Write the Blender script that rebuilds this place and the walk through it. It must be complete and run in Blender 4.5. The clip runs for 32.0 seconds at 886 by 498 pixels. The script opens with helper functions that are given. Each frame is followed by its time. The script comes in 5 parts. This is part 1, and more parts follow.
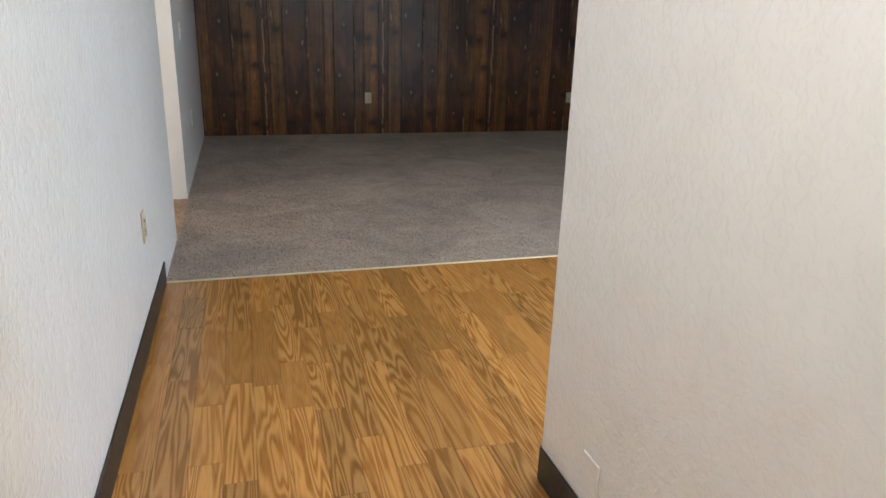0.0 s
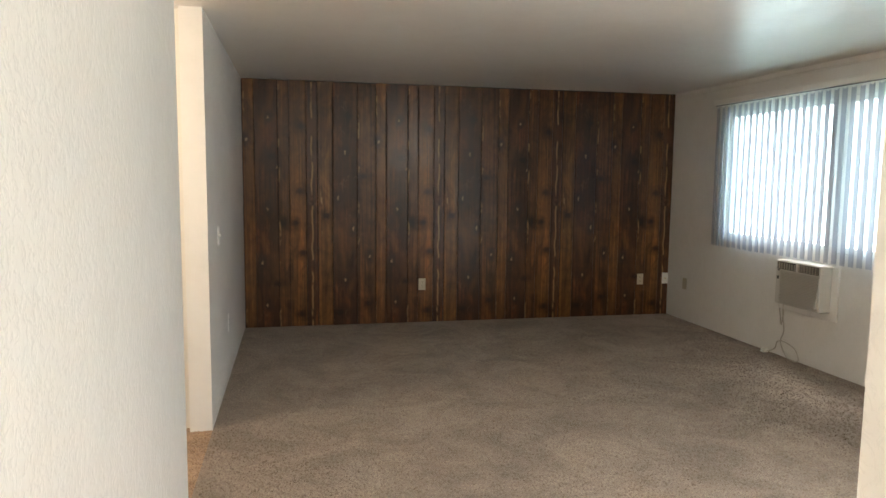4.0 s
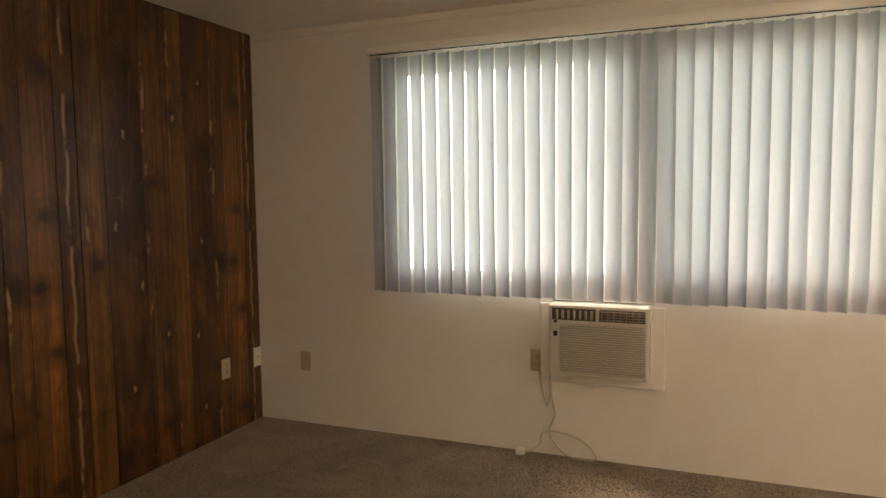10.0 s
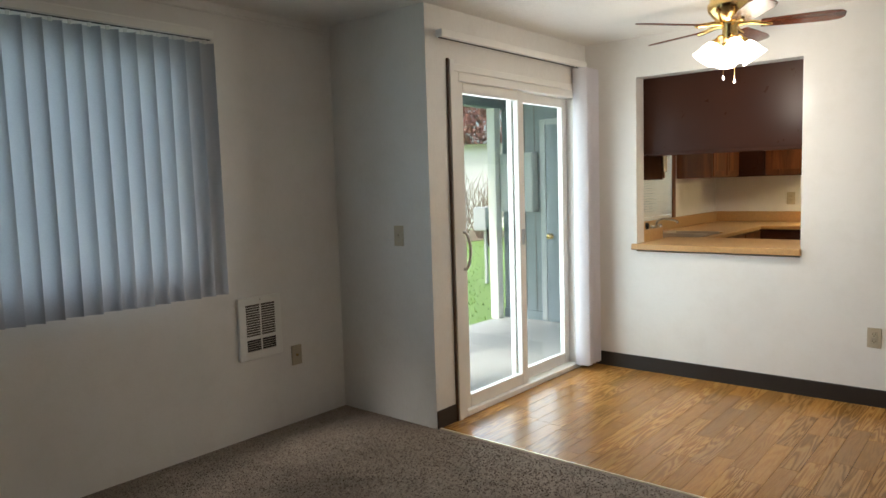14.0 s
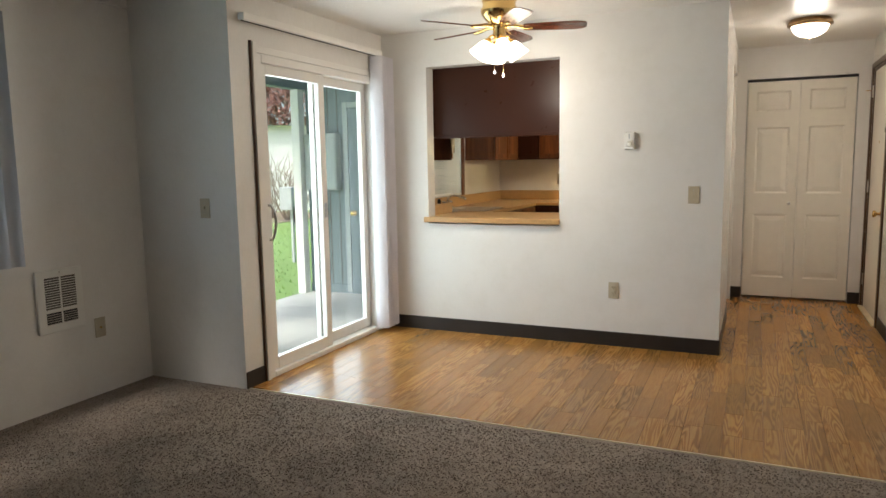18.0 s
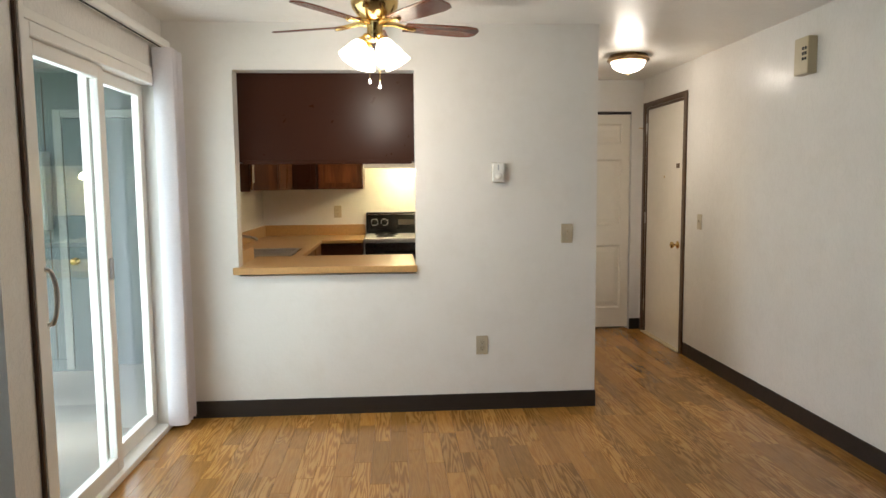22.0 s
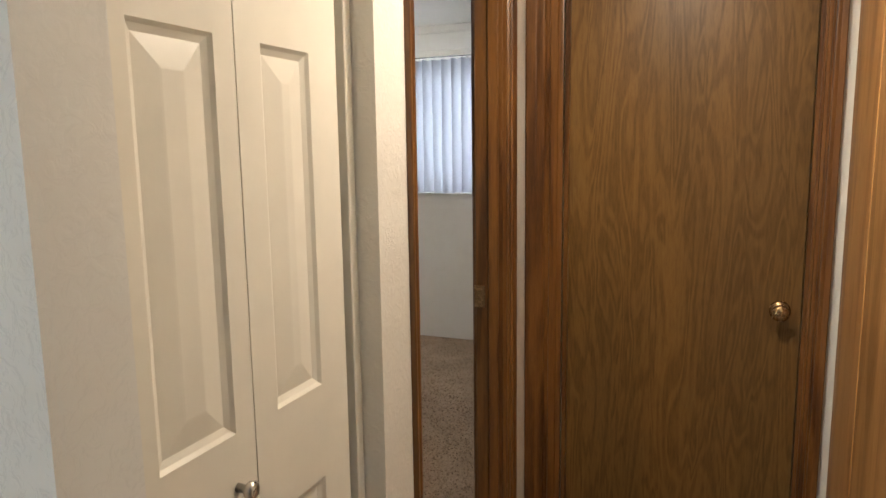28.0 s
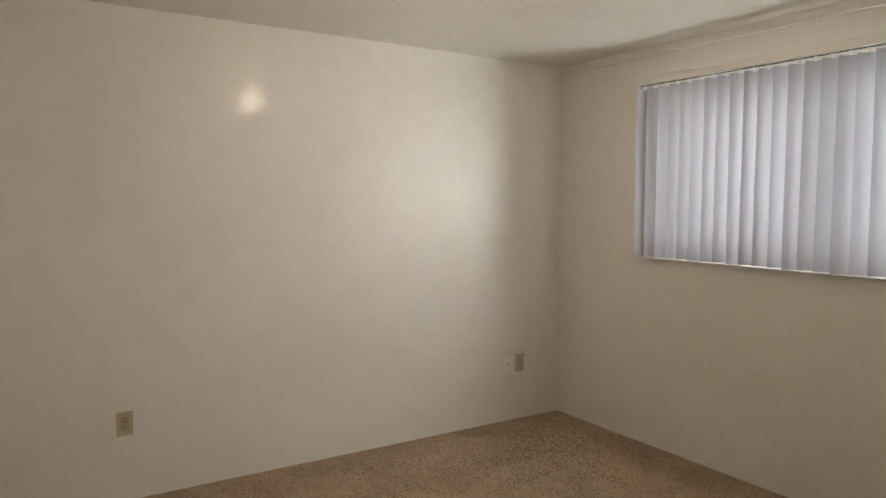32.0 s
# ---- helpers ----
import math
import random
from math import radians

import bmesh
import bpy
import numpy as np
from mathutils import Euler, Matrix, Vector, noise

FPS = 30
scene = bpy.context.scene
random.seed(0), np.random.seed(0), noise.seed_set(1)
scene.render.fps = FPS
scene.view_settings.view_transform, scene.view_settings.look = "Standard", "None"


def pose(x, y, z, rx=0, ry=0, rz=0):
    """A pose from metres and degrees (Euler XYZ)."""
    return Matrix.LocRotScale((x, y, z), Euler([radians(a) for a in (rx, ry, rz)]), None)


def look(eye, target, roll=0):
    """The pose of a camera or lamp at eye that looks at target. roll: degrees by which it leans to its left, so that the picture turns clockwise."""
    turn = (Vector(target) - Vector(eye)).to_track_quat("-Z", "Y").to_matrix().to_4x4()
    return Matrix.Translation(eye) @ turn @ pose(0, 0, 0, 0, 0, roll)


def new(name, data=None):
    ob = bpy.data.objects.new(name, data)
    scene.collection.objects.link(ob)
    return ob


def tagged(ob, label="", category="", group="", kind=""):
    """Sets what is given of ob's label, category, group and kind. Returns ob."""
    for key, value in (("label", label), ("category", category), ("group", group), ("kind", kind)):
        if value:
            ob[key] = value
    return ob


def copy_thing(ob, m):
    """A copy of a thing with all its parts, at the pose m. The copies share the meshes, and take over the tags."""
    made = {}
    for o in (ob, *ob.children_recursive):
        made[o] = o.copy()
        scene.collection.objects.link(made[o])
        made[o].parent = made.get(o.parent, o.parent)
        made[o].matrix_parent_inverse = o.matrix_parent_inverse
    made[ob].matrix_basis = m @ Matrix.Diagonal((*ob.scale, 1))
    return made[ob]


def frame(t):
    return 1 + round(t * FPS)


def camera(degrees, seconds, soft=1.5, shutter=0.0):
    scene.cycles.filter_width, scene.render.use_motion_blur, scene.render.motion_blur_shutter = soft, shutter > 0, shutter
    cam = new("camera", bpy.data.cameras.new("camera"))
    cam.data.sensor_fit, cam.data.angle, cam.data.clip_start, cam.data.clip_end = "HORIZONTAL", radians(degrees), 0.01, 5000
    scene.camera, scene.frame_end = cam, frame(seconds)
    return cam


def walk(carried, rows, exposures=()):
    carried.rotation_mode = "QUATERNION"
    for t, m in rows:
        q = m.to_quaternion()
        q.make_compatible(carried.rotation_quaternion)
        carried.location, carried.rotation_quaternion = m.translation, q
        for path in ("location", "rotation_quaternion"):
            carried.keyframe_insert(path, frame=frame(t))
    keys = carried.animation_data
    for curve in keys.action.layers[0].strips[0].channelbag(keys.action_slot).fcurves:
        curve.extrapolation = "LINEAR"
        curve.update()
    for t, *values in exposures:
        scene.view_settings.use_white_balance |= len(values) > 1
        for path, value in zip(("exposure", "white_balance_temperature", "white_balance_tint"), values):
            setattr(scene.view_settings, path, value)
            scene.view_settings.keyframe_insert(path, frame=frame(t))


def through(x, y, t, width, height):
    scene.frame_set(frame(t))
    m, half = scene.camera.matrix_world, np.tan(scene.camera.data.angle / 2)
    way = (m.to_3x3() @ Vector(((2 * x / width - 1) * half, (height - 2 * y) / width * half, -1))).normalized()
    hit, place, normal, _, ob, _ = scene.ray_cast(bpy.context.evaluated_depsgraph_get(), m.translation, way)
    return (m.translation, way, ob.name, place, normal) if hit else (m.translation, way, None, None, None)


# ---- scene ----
cam = camera(65.27, 32.0)
PATH = [
    (0, (-1.406, -0.346, 1.135), (-0.868, 1.479, 0.519), 1.60),
    (0.5, (-1.399, -0.220, 1.122), (-0.891, 1.621, 0.528), 0.50),
    (1, (-1.376, -0.048, 1.212), (-0.880, 1.806, 0.651), 1.04),
    (1.5, (-1.371, 0.074, 1.218), (-0.908, 1.960, 0.738), 0.76),
    (2, (-1.396, 0.152, 1.291), (-0.948, 2.057, 0.881), 1.04),
    (2.5, (-1.395, 0.187, 1.305), (-0.959, 2.115, 1.001), 0.79),
    (3, (-1.397, 0.202, 1.329), (-0.963, 2.141, 1.101), 0.56),
    (3.5, (-1.316, 0.301, 1.435), (-0.898, 2.243, 1.207), 0.64),
    (5.5, (-1.315, 1.110, 1.375), (-0.839, 3.050, 1.285), 0.45),
    (6, (-1.228, 1.460, 1.431), (-0.626, 3.365, 1.335), 0.32),
    (6.5, (-1.184, 1.876, 1.431), (-0.447, 3.734, 1.349), 0.26),
    (7, (-1.141, 2.309, 1.441), (-0.247, 4.097, 1.372), 0.08),
    (7.5, (-1.084, 2.722, 1.458), (-0.051, 4.433, 1.409), -0.11),
    (8, (-1.044, 3.122, 1.430), (0.163, 4.717, 1.407), -0.21),
    (8.5, (-0.966, 3.506, 1.389), (0.446, 4.922, 1.358), -0.50),
    (9, (-0.939, 3.790, 1.382), (0.626, 5.034, 1.304), -0.85),
    (9.5, (-1.002, 4.189, 1.353), (0.744, 5.155, 1.214), -0.32),
    (10, (-0.881, 4.458, 1.352), (0.967, 5.205, 1.193), -0.69),
    (10.5, (-0.791, 4.763, 1.390), (1.141, 5.245, 1.205), -1.02),
    (11, (-0.655, 4.975, 1.447), (1.331, 5.061, 1.224), -1.48),
    (11.5, (-0.612, 5.038, 1.385), (1.362, 4.771, 1.213), -1.78),
    (12, (-0.557, 5.285, 1.365), (1.339, 4.670, 1.202), -1.65),
    (12.5, (-0.542, 5.501, 1.368), (1.168, 4.478, 1.197), -1.41),
    (13, (-0.631, 5.527, 1.357), (0.939, 4.301, 1.180), -2.29),
    (13.5, (-0.703, 5.570, 1.362), (0.710, 4.166, 1.180), -2.05),
    (14, (-0.639, 5.614, 1.350), (0.645, 4.091, 1.164), -1.77),
    (14.5, (-0.604, 5.625, 1.340), (0.641, 4.073, 1.145), -1.74),
    (16.5, (-0.714, 5.798, 1.300), (0.341, 4.114, 1.071), -1.21),
    (17, (-0.809, 5.901, 1.306), (0.143, 4.158, 1.062), -1.10),
    (17.5, (-0.869, 5.935, 1.303), (0.005, 4.153, 1.060), -1.02),
    (18, (-0.901, 5.935, 1.307), (-0.081, 4.127, 1.062), -0.98),
    (18.5, (-0.908, 5.930, 1.310), (-0.133, 4.102, 1.066), -0.78),
    (19, (-0.864, 5.901, 1.334), (-0.118, 4.062, 1.088), -0.53),
    (19.5, (-0.708, 5.852, 1.355), (-0.027, 3.987, 1.110), -0.34),
    (20, (-0.478, 5.773, 1.357), (0.093, 3.871, 1.115), -0.18),
    (20.5, (-0.246, 5.619, 1.345), (0.196, 3.683, 1.110), -0.30),
    (21, (0.015, 5.491, 1.378), (0.325, 3.527, 1.169), -0.22),
    (21.5, (0.285, 5.367, 1.384), (0.406, 3.380, 1.193), -0.31),
    (22, (0.509, 5.167, 1.377), (0.371, 3.181, 1.189), -0.49),
    (22.5, (0.736, 4.977, 1.382), (0.349, 3.024, 1.194), -0.44),
    (23, (0.898, 4.787, 1.385), (0.145, 2.943, 1.203), -0.77),
    (23.5, (0.887, 4.642, 1.388), (-0.222, 2.988, 1.199), -1.12),
    (24, (0.868, 4.486, 1.396), (-0.522, 3.061, 1.199), -1.19),
    (24.5, (0.779, 4.371, 1.383), (-0.839, 3.212, 1.177), -1.32),
    (25, (0.550, 4.356, 1.391), (-1.173, 3.368, 1.159), -1.67),
    (25.5, (0.370, 4.330, 1.378), (-1.407, 3.447, 1.133), -1.55),
    (27.5, (-0.852, 4.188, 1.430), (-2.684, 3.438, 1.147), -1.10),
    (28, (-1.287, 4.132, 1.436), (-3.112, 3.366, 1.145), -0.80),
    (28.5, (-1.705, 4.024, 1.442), (-3.499, 3.190, 1.150), -0.50),
    (29, (-2.085, 3.884, 1.434), (-3.861, 3.004, 1.169), -0.60),
    (29.5, (-2.416, 3.754, 1.440), (-4.154, 2.793, 1.207), -0.60),
    (30, (-2.573, 3.687, 1.427), (-4.212, 2.557, 1.233), -0.80),
    (30.5, (-2.658, 3.649, 1.413), (-4.186, 2.368, 1.258), -0.60),
    (31, (-2.749, 3.615, 1.412), (-4.111, 2.158, 1.272), -0.40),
    (31.5, (-2.830, 3.574, 1.425), (-4.018, 1.972, 1.278), -0.10),
    (32, (-2.871, 3.528, 1.422), (-3.942, 1.845, 1.283), 0.20),
]
EXPOSURES = [(0, 2.32, 5500, 11), (1, 2.3, 5600, 11), (2, 2.1, 6000, 11), (3, 2.42, 6300, 11), (3.5, 2.55, 6400, 11), (6, 2.95, 7000, 14), (7, 3.3, 7400, 16), (8, 3.05, 7900, 18), (9, 2.9, 8700, 21), (10, 2.6, 9300, 21), (11, 2.3, 9400, 22), (12, 1.95, 9200, 22), (13, 1.5, 8000, 16), (14, 1.36, 6400, 12), (16.5, 1.42, 6600, 12), (19, 1.4, 6400, 12), (23, 1.28, 6500, 12), (25, 1.75, 5900, 10), (28, 1.85, 6200, 10), (29, 1.65, 5700, 10), (30, 1.55, 6000, 10), (31, 1.4, 7300, 14), (32, 1.36, 7500, 14)]
walk(cam, [(t, look(e, g, r)) for t, e, g, r in PATH], EXPOSURES)

# ---------------------------------------------------------------- the plan, in metres
H = 2.302                                   # ceiling
XW, XE, YP = -1.777, 2.560, 7.055           # long west wall, window wall, boarded north wall
YR, XS, YK, XK, YB = 2.808, 1.808, 1.067, -0.706, -1.120  # return, patio door wall, kitchen wall, hall east wall, hall end
CY = 2.790                                  # where the carpet begins
YA0, YA1, XB = 3.474, 4.440, -3.600         # alcove
JL, JR = -2.692, -3.337                     # bedroom doorway
BW, BS = -6.020, 0.034                       # bedroom west and south walls
BLY0, BLY1, BLT, BLB, BLN = 0.765, 2.93, 2.078, 1.100, 29   # bedroom blind
BWY, BWW, BWZ, BWH = 0.86, 1.96, 1.13, 0.88              # bedroom window
BO = (-5.594, -5.688, -3.323, 0.372)           # bedroom plates
FANX, FANY, FANA = 0.590, 1.745, 197

# ---------------------------------------------------------------- light
world = bpy.data.worlds.new("world")
scene.world = world
world.use_nodes = True
wn = world.node_tree
sky = wn.nodes.new("ShaderNodeTexSky")
sky.sky_type = "NISHITA"
sky.sun_disc = False
sky.sun_elevation = radians(49)
sky.sun_rotation = radians(22)
sky.air_density, sky.dust_density, sky.ozone_density = 1.0, 4.0, 1.0
wn.nodes["Background"].inputs["Strength"].default_value = 0.15
wn.links.new(sky.outputs["Color"], wn.nodes["Background"].inputs["Color"])
sun_data = bpy.data.lights.new("sun", "SUN")
sun_data.energy, sun_data.angle, sun_data.color = 1.5, radians(14), (1.0, 0.95, 0.88)
sun = new("sun", sun_data)
sun.matrix_world = look((14, 28, 34), (3, 1, 0))


def lamp_point(name, place, watts, colour, radius):
    data = bpy.data.lights.new(name, "POINT")
    data.energy, data.color, data.shadow_soft_size = watts, colour, radius
    ob = new(name, data)
    ob.location = place
    return ob


def lamp_area(name, place, aim, size_x, size_y, watts, colour):
    data = bpy.data.lights.new(name, "AREA")
    data.shape, data.size, data.size_y, data.energy, data.color = "RECTANGLE", size_x, size_y, watts, colour
    ob = new(name, data)
    ob.matrix_world = look(place, aim)
    return ob



def lamp_down(name, place, watts, colour, radius):
    """A wide spot straight down and aside: light from the fan shades' open mouths, and added floor fill."""
    data = bpy.data.lights.new(name, "SPOT")
    data.energy, data.color, data.shadow_soft_size = watts, colour, radius
    data.spot_size, data.spot_blend = radians(160), 1.0
    ob = new(name, data)
    ob.location = place
    return ob


WARM = (1.0, 0.85, 0.66)
SOFT_WARM = (1.0, 0.92, 0.80)
DAY = (0.86, 0.93, 1.0)
lamp_area("window_light_living", (2.72, 4.93, 1.46), (0, 4.93, 1.46), 2.36, 1.16, 10.5, (0.66, 0.84, 1.0))
lamp_area("window_light_patio", (XS + 0.17, 1.90, 1.00), (0, 1.90, 1.0), 1.30, 1.85, 13, DAY)
lamp_area("window_light_bedroom", (BW - 0.16, BWY + BWW / 2, BWZ + BWH / 2), (0, BWY + BWW / 2, BWZ + BWH / 2), BWW - 0.1, BWH - 0.06, 30, DAY)
lamp_area("window_light_kitchen", (1.92, 0.05, 1.50), (0, 0.05, 1.50), 0.78, 0.9, 1.5, DAY)
lamp_point("fan_bulb_light", (FANX, FANY, 1.84), 4.5, SOFT_WARM, 0.10)
lamp_down("fan_bulb_downlight", (FANX, FANY, 1.95), 9, SOFT_WARM, 0.10)
lamp_point("hall_bulb_light", (-1.215, 0.10, 2.15), 3.4, SOFT_WARM, 0.10)
# Extra spot added to brighten the hall floor; the dome has no open mouth.
lamp_down("hall_bulb_downlight", (-1.215, 0.10, 2.15), 7, SOFT_WARM, 0.10)
lamp_point("alcove_bulb_light", (-2.75, 3.93, 2.10), 4.5, WARM, 0.10)
# Likewise an added spot, there only to lift the alcove floor.
lamp_down("alcove_bulb_downlight", (-2.75, 3.93, 2.10), 7, WARM, 0.10)
lamp_point("bedroom_bulb_light", (-4.40, 1.56, 2.165), 7.5, SOFT_WARM, 0.09)
# Assumed lamp, added to light the kitchen; its fixture is out of view.
lamp_point("kitchen_bulb_light", (0.55, -0.25, 2.13), 6.5, WARM, 0.10)
lamp_point("hood_bulb_light", (0.42, -1.20, 1.47), 3.5, (1.0, 0.86, 0.45), 0.03)


# ---------------------------------------------------------------- materials
def material(name, rough=0.5, metal=0.0, base=(0.8, 0.8, 0.8), spec=0.5):
    m = bpy.data.materials.new(name)
    m.use_nodes = True
    b = m.node_tree.nodes["Principled BSDF"]
    b.inputs["Base Color"].default_value = (*base, 1)
    b.inputs["Roughness"].default_value = rough
    b.inputs["Metallic"].default_value = metal
    b.inputs["Specular IOR Level"].default_value = spec
    return m, m.node_tree.nodes, m.node_tree.links, b


def coords(nodes, links, scale=(1, 1, 1), per_object=False):
    tc = nodes.new("ShaderNodeTexCoord")
    mp = nodes.new("ShaderNodeMapping")
    mp.inputs["Scale"].default_value = scale
    if per_object:
        info = nodes.new("ShaderNodeObjectInfo")
        mul = nodes.new("ShaderNodeVectorMath")
        mul.operation = "SCALE"
        mul.inputs[0].default_value = (17.3, 31.1, 23.7)
        links.new(info.outputs["Random"], mul.inputs["Scale"])
        add = nodes.new("ShaderNodeVectorMath")
        links.new(tc.outputs["Object"], add.inputs[0])
        links.new(mul.outputs["Vector"], add.inputs[1])
        links.new(add.outputs["Vector"], mp.inputs["Vector"])
    else:
        geo = nodes.new("ShaderNodeNewGeometry")
        links.new(geo.outputs["Position"], mp.inputs["Vector"])
    return mp.outputs["Vector"]


def noise_tex(nodes, links, vec, scale, detail=4.0, rough=0.55, distort=0.0):
    n = nodes.new("ShaderNodeTexNoise")
    n.inputs["Scale"].default_value, n.inputs["Detail"].default_value = scale, detail
    n.inputs["Roughness"].default_value, n.inputs["Distortion"].default_value = rough, distort
    links.new(vec, n.inputs["Vector"])
    return n.outputs["Fac"]


def ramp(nodes, links, fac, stops):
    r = nodes.new("ShaderNodeValToRGB")
    e = r.color_ramp.elements
    while len(e) < len(stops):
        e.new(0.5)
    for el, (p, c) in zip(e, stops):
        el.position, el.color = p, (*c, 1) if len(c) == 3 else c
    links.new(fac, r.inputs["Fac"])
    return r.outputs["Color"]


def mix(nodes, links, fac, a, b, kind="MIX"):
    m = nodes.new("ShaderNodeMix")
    m.data_type, m.blend_type = "RGBA", kind
    for s, v in ((m.inputs[0], fac), (m.inputs[6], a), (m.inputs[7], b)):
        if isinstance(v, (int, float)):
            s.default_value = v
        elif isinstance(v, tuple):
            s.default_value = (*v, 1)
        else:
            links.new(v, s)
    return m.outputs[2]


def maths(nodes, links, op, a, b):
    m = nodes.new("ShaderNodeMath")
    m.operation = op
    for s, v in zip(m.inputs, (a, b)):
        if isinstance(v, (int, float)):
            s.default_value = v
        else:
            links.new(v, s)
    return m.outputs[0]


def bump(nodes, links, b, height, strength, distance):
    k = nodes.new("ShaderNodeBump")
    k.inputs["Strength"].default_value, k.inputs["Distance"].default_value = strength, distance
    links.new(height, k.inputs["Height"])
    links.new(k.outputs["Normal"], b.inputs["Normal"])


def paint_textured(name, base, rough, scale, strength, relief=0.003, gloss=0.0, swell=1.6):
    """Semi-gloss paint on knock-down plaster: faint relief under a glossy skin that breaks up reflections."""
    m, n, l, b = material(name, rough, 0, base, 0.3)
    v = coords(n, l)
    big = noise_tex(n, l, v, 1.1, 3)
    tint = ramp(n, l, big, [(0.0, tuple(c * 0.93 for c in base)), (1.0, tuple(min(1, c * 1.05) for c in base))])
    soil = noise_tex(n, l, v, 7.0, 4, 0.65)
    tint = mix(n, l, 1.0, tint, ramp(n, l, soil, [(0.30, (0.965, 0.96, 0.95)), (0.55, (1, 1, 1))]), "MULTIPLY")
    l.new(tint, b.inputs["Base Color"])
    ragged = noise_tex(n, l, v, scale, 3, 0.55, 0.9)
    fleck = ramp(n, l, ragged, [(0.50, (0, 0, 0)), (0.60, (1, 1, 1))])
    roll = noise_tex(n, l, v, scale * 0.7, 2)
    fine = noise_tex(n, l, v, scale * 7, 2)
    h = maths(n, l, "ADD", maths(n, l, "ADD", fleck, maths(n, l, "MULTIPLY", roll, 1.4)), maths(n, l, "MULTIPLY", fine, 0.12))
    bump(n, l, b, h, strength, relief)
    if gloss:
        k = n.new("ShaderNodeBump")
        k.inputs["Strength"].default_value, k.inputs["Distance"].default_value = 1.0, 0.0011
        flat = ramp(n, l, ragged, [(0.38, (0, 0, 0)), (0.53, (1, 1, 1))])
        l.new(maths(n, l, "ADD", maths(n, l, "MULTIPLY", roll, swell), maths(n, l, "MULTIPLY", flat, 3.0)), k.inputs["Height"])
        l.new(k.outputs["Normal"], b.inputs["Coat Normal"])
        b.inputs["Coat Weight"].default_value = gloss
        b.inputs["Coat Roughness"].default_value = 0.10
    return m


M_WALL = paint_textured("wall_paint", (0.80, 0.775, 0.73), 0.45, 42, 0.05, 0.003, 0.55)
M_WALL_END = paint_textured("wall_paint_heavy", (0.77, 0.73, 0.66), 0.42, 46, 0.22, 0.004, 0.3)
M_CEIL = paint_textured("ceiling_paint", (0.82, 0.79, 0.735), 0.35, 36, 0.26, 0.003, 0.3)


def plain(name, base, rough=0.5, metal=0.0, vary=0.06, scale=14, relief=0.0, spec=0.5):
    m, n, l, b = material(name, rough, metal, base, spec)
    v = coords(n, l)
    f = noise_tex(n, l, v, scale, 4)
    l.new(ramp(n, l, f, [(0.25, tuple(c * (1 - vary) for c in base)), (0.75, tuple(min(1, c * (1 + vary)) for c in base))]), b.inputs["Base Color"])
    g = noise_tex(n, l, v, scale * 7, 3)
    l.new(ramp(n, l, g, [(0.2, (rough * 0.8,) * 3), (0.8, (min(1, rough * 1.2),) * 3)]), b.inputs["Roughness"])
    if relief:
        bump(n, l, b, g, relief, 0.002)
    return m


def carpet(name="carpet_pile", colour_gain=(1, 1, 1), soil=0.85):
    colour_gain = tuple(0.86 * c for c in colour_gain)
    m, n, l, b = material(name, 0.95, 0, (0.19, 0.16, 0.13), 0.08)
    v = coords(n, l)
    tuft = noise_tex(n, l, v, 125, 2, 0.6)
    clump = noise_tex(n, l, v, 40, 3, 0.65, 0.6)
    lay = noise_tex(n, l, v, 2.2, 6, 0.7, 1.0)
    col = ramp(n, l, tuft, [(0.32, (0.205, 0.160, 0.124)), (0.48, (0.305, 0.245, 0.194)), (0.66, (0.42, 0.345, 0.278))])
    col = mix(n, l, 0.24, col, ramp(n, l, clump, [(0.34, (0.180, 0.140, 0.106)), (0.64, (0.400, 0.322, 0.255))]))
    col = mix(n, l, 1.0, col, colour_gain, "MULTIPLY")
    col = mix(n, l, soil, col, ramp(n, l, lay, [(0.36, (0.70, 0.69, 0.67)), (0.64, (1.14, 1.12, 1.10))]), "MULTIPLY")
    l.new(col, b.inputs["Base Color"])
    bump(n, l, b, maths(n, l, "ADD", tuft, maths(n, l, "MULTIPLY", clump, 0.6)), 0.45, 0.006)
    b.inputs["Sheen Weight"].default_value = 0.12
    b.inputs["Sheen Roughness"].default_value = 0.6
    return m


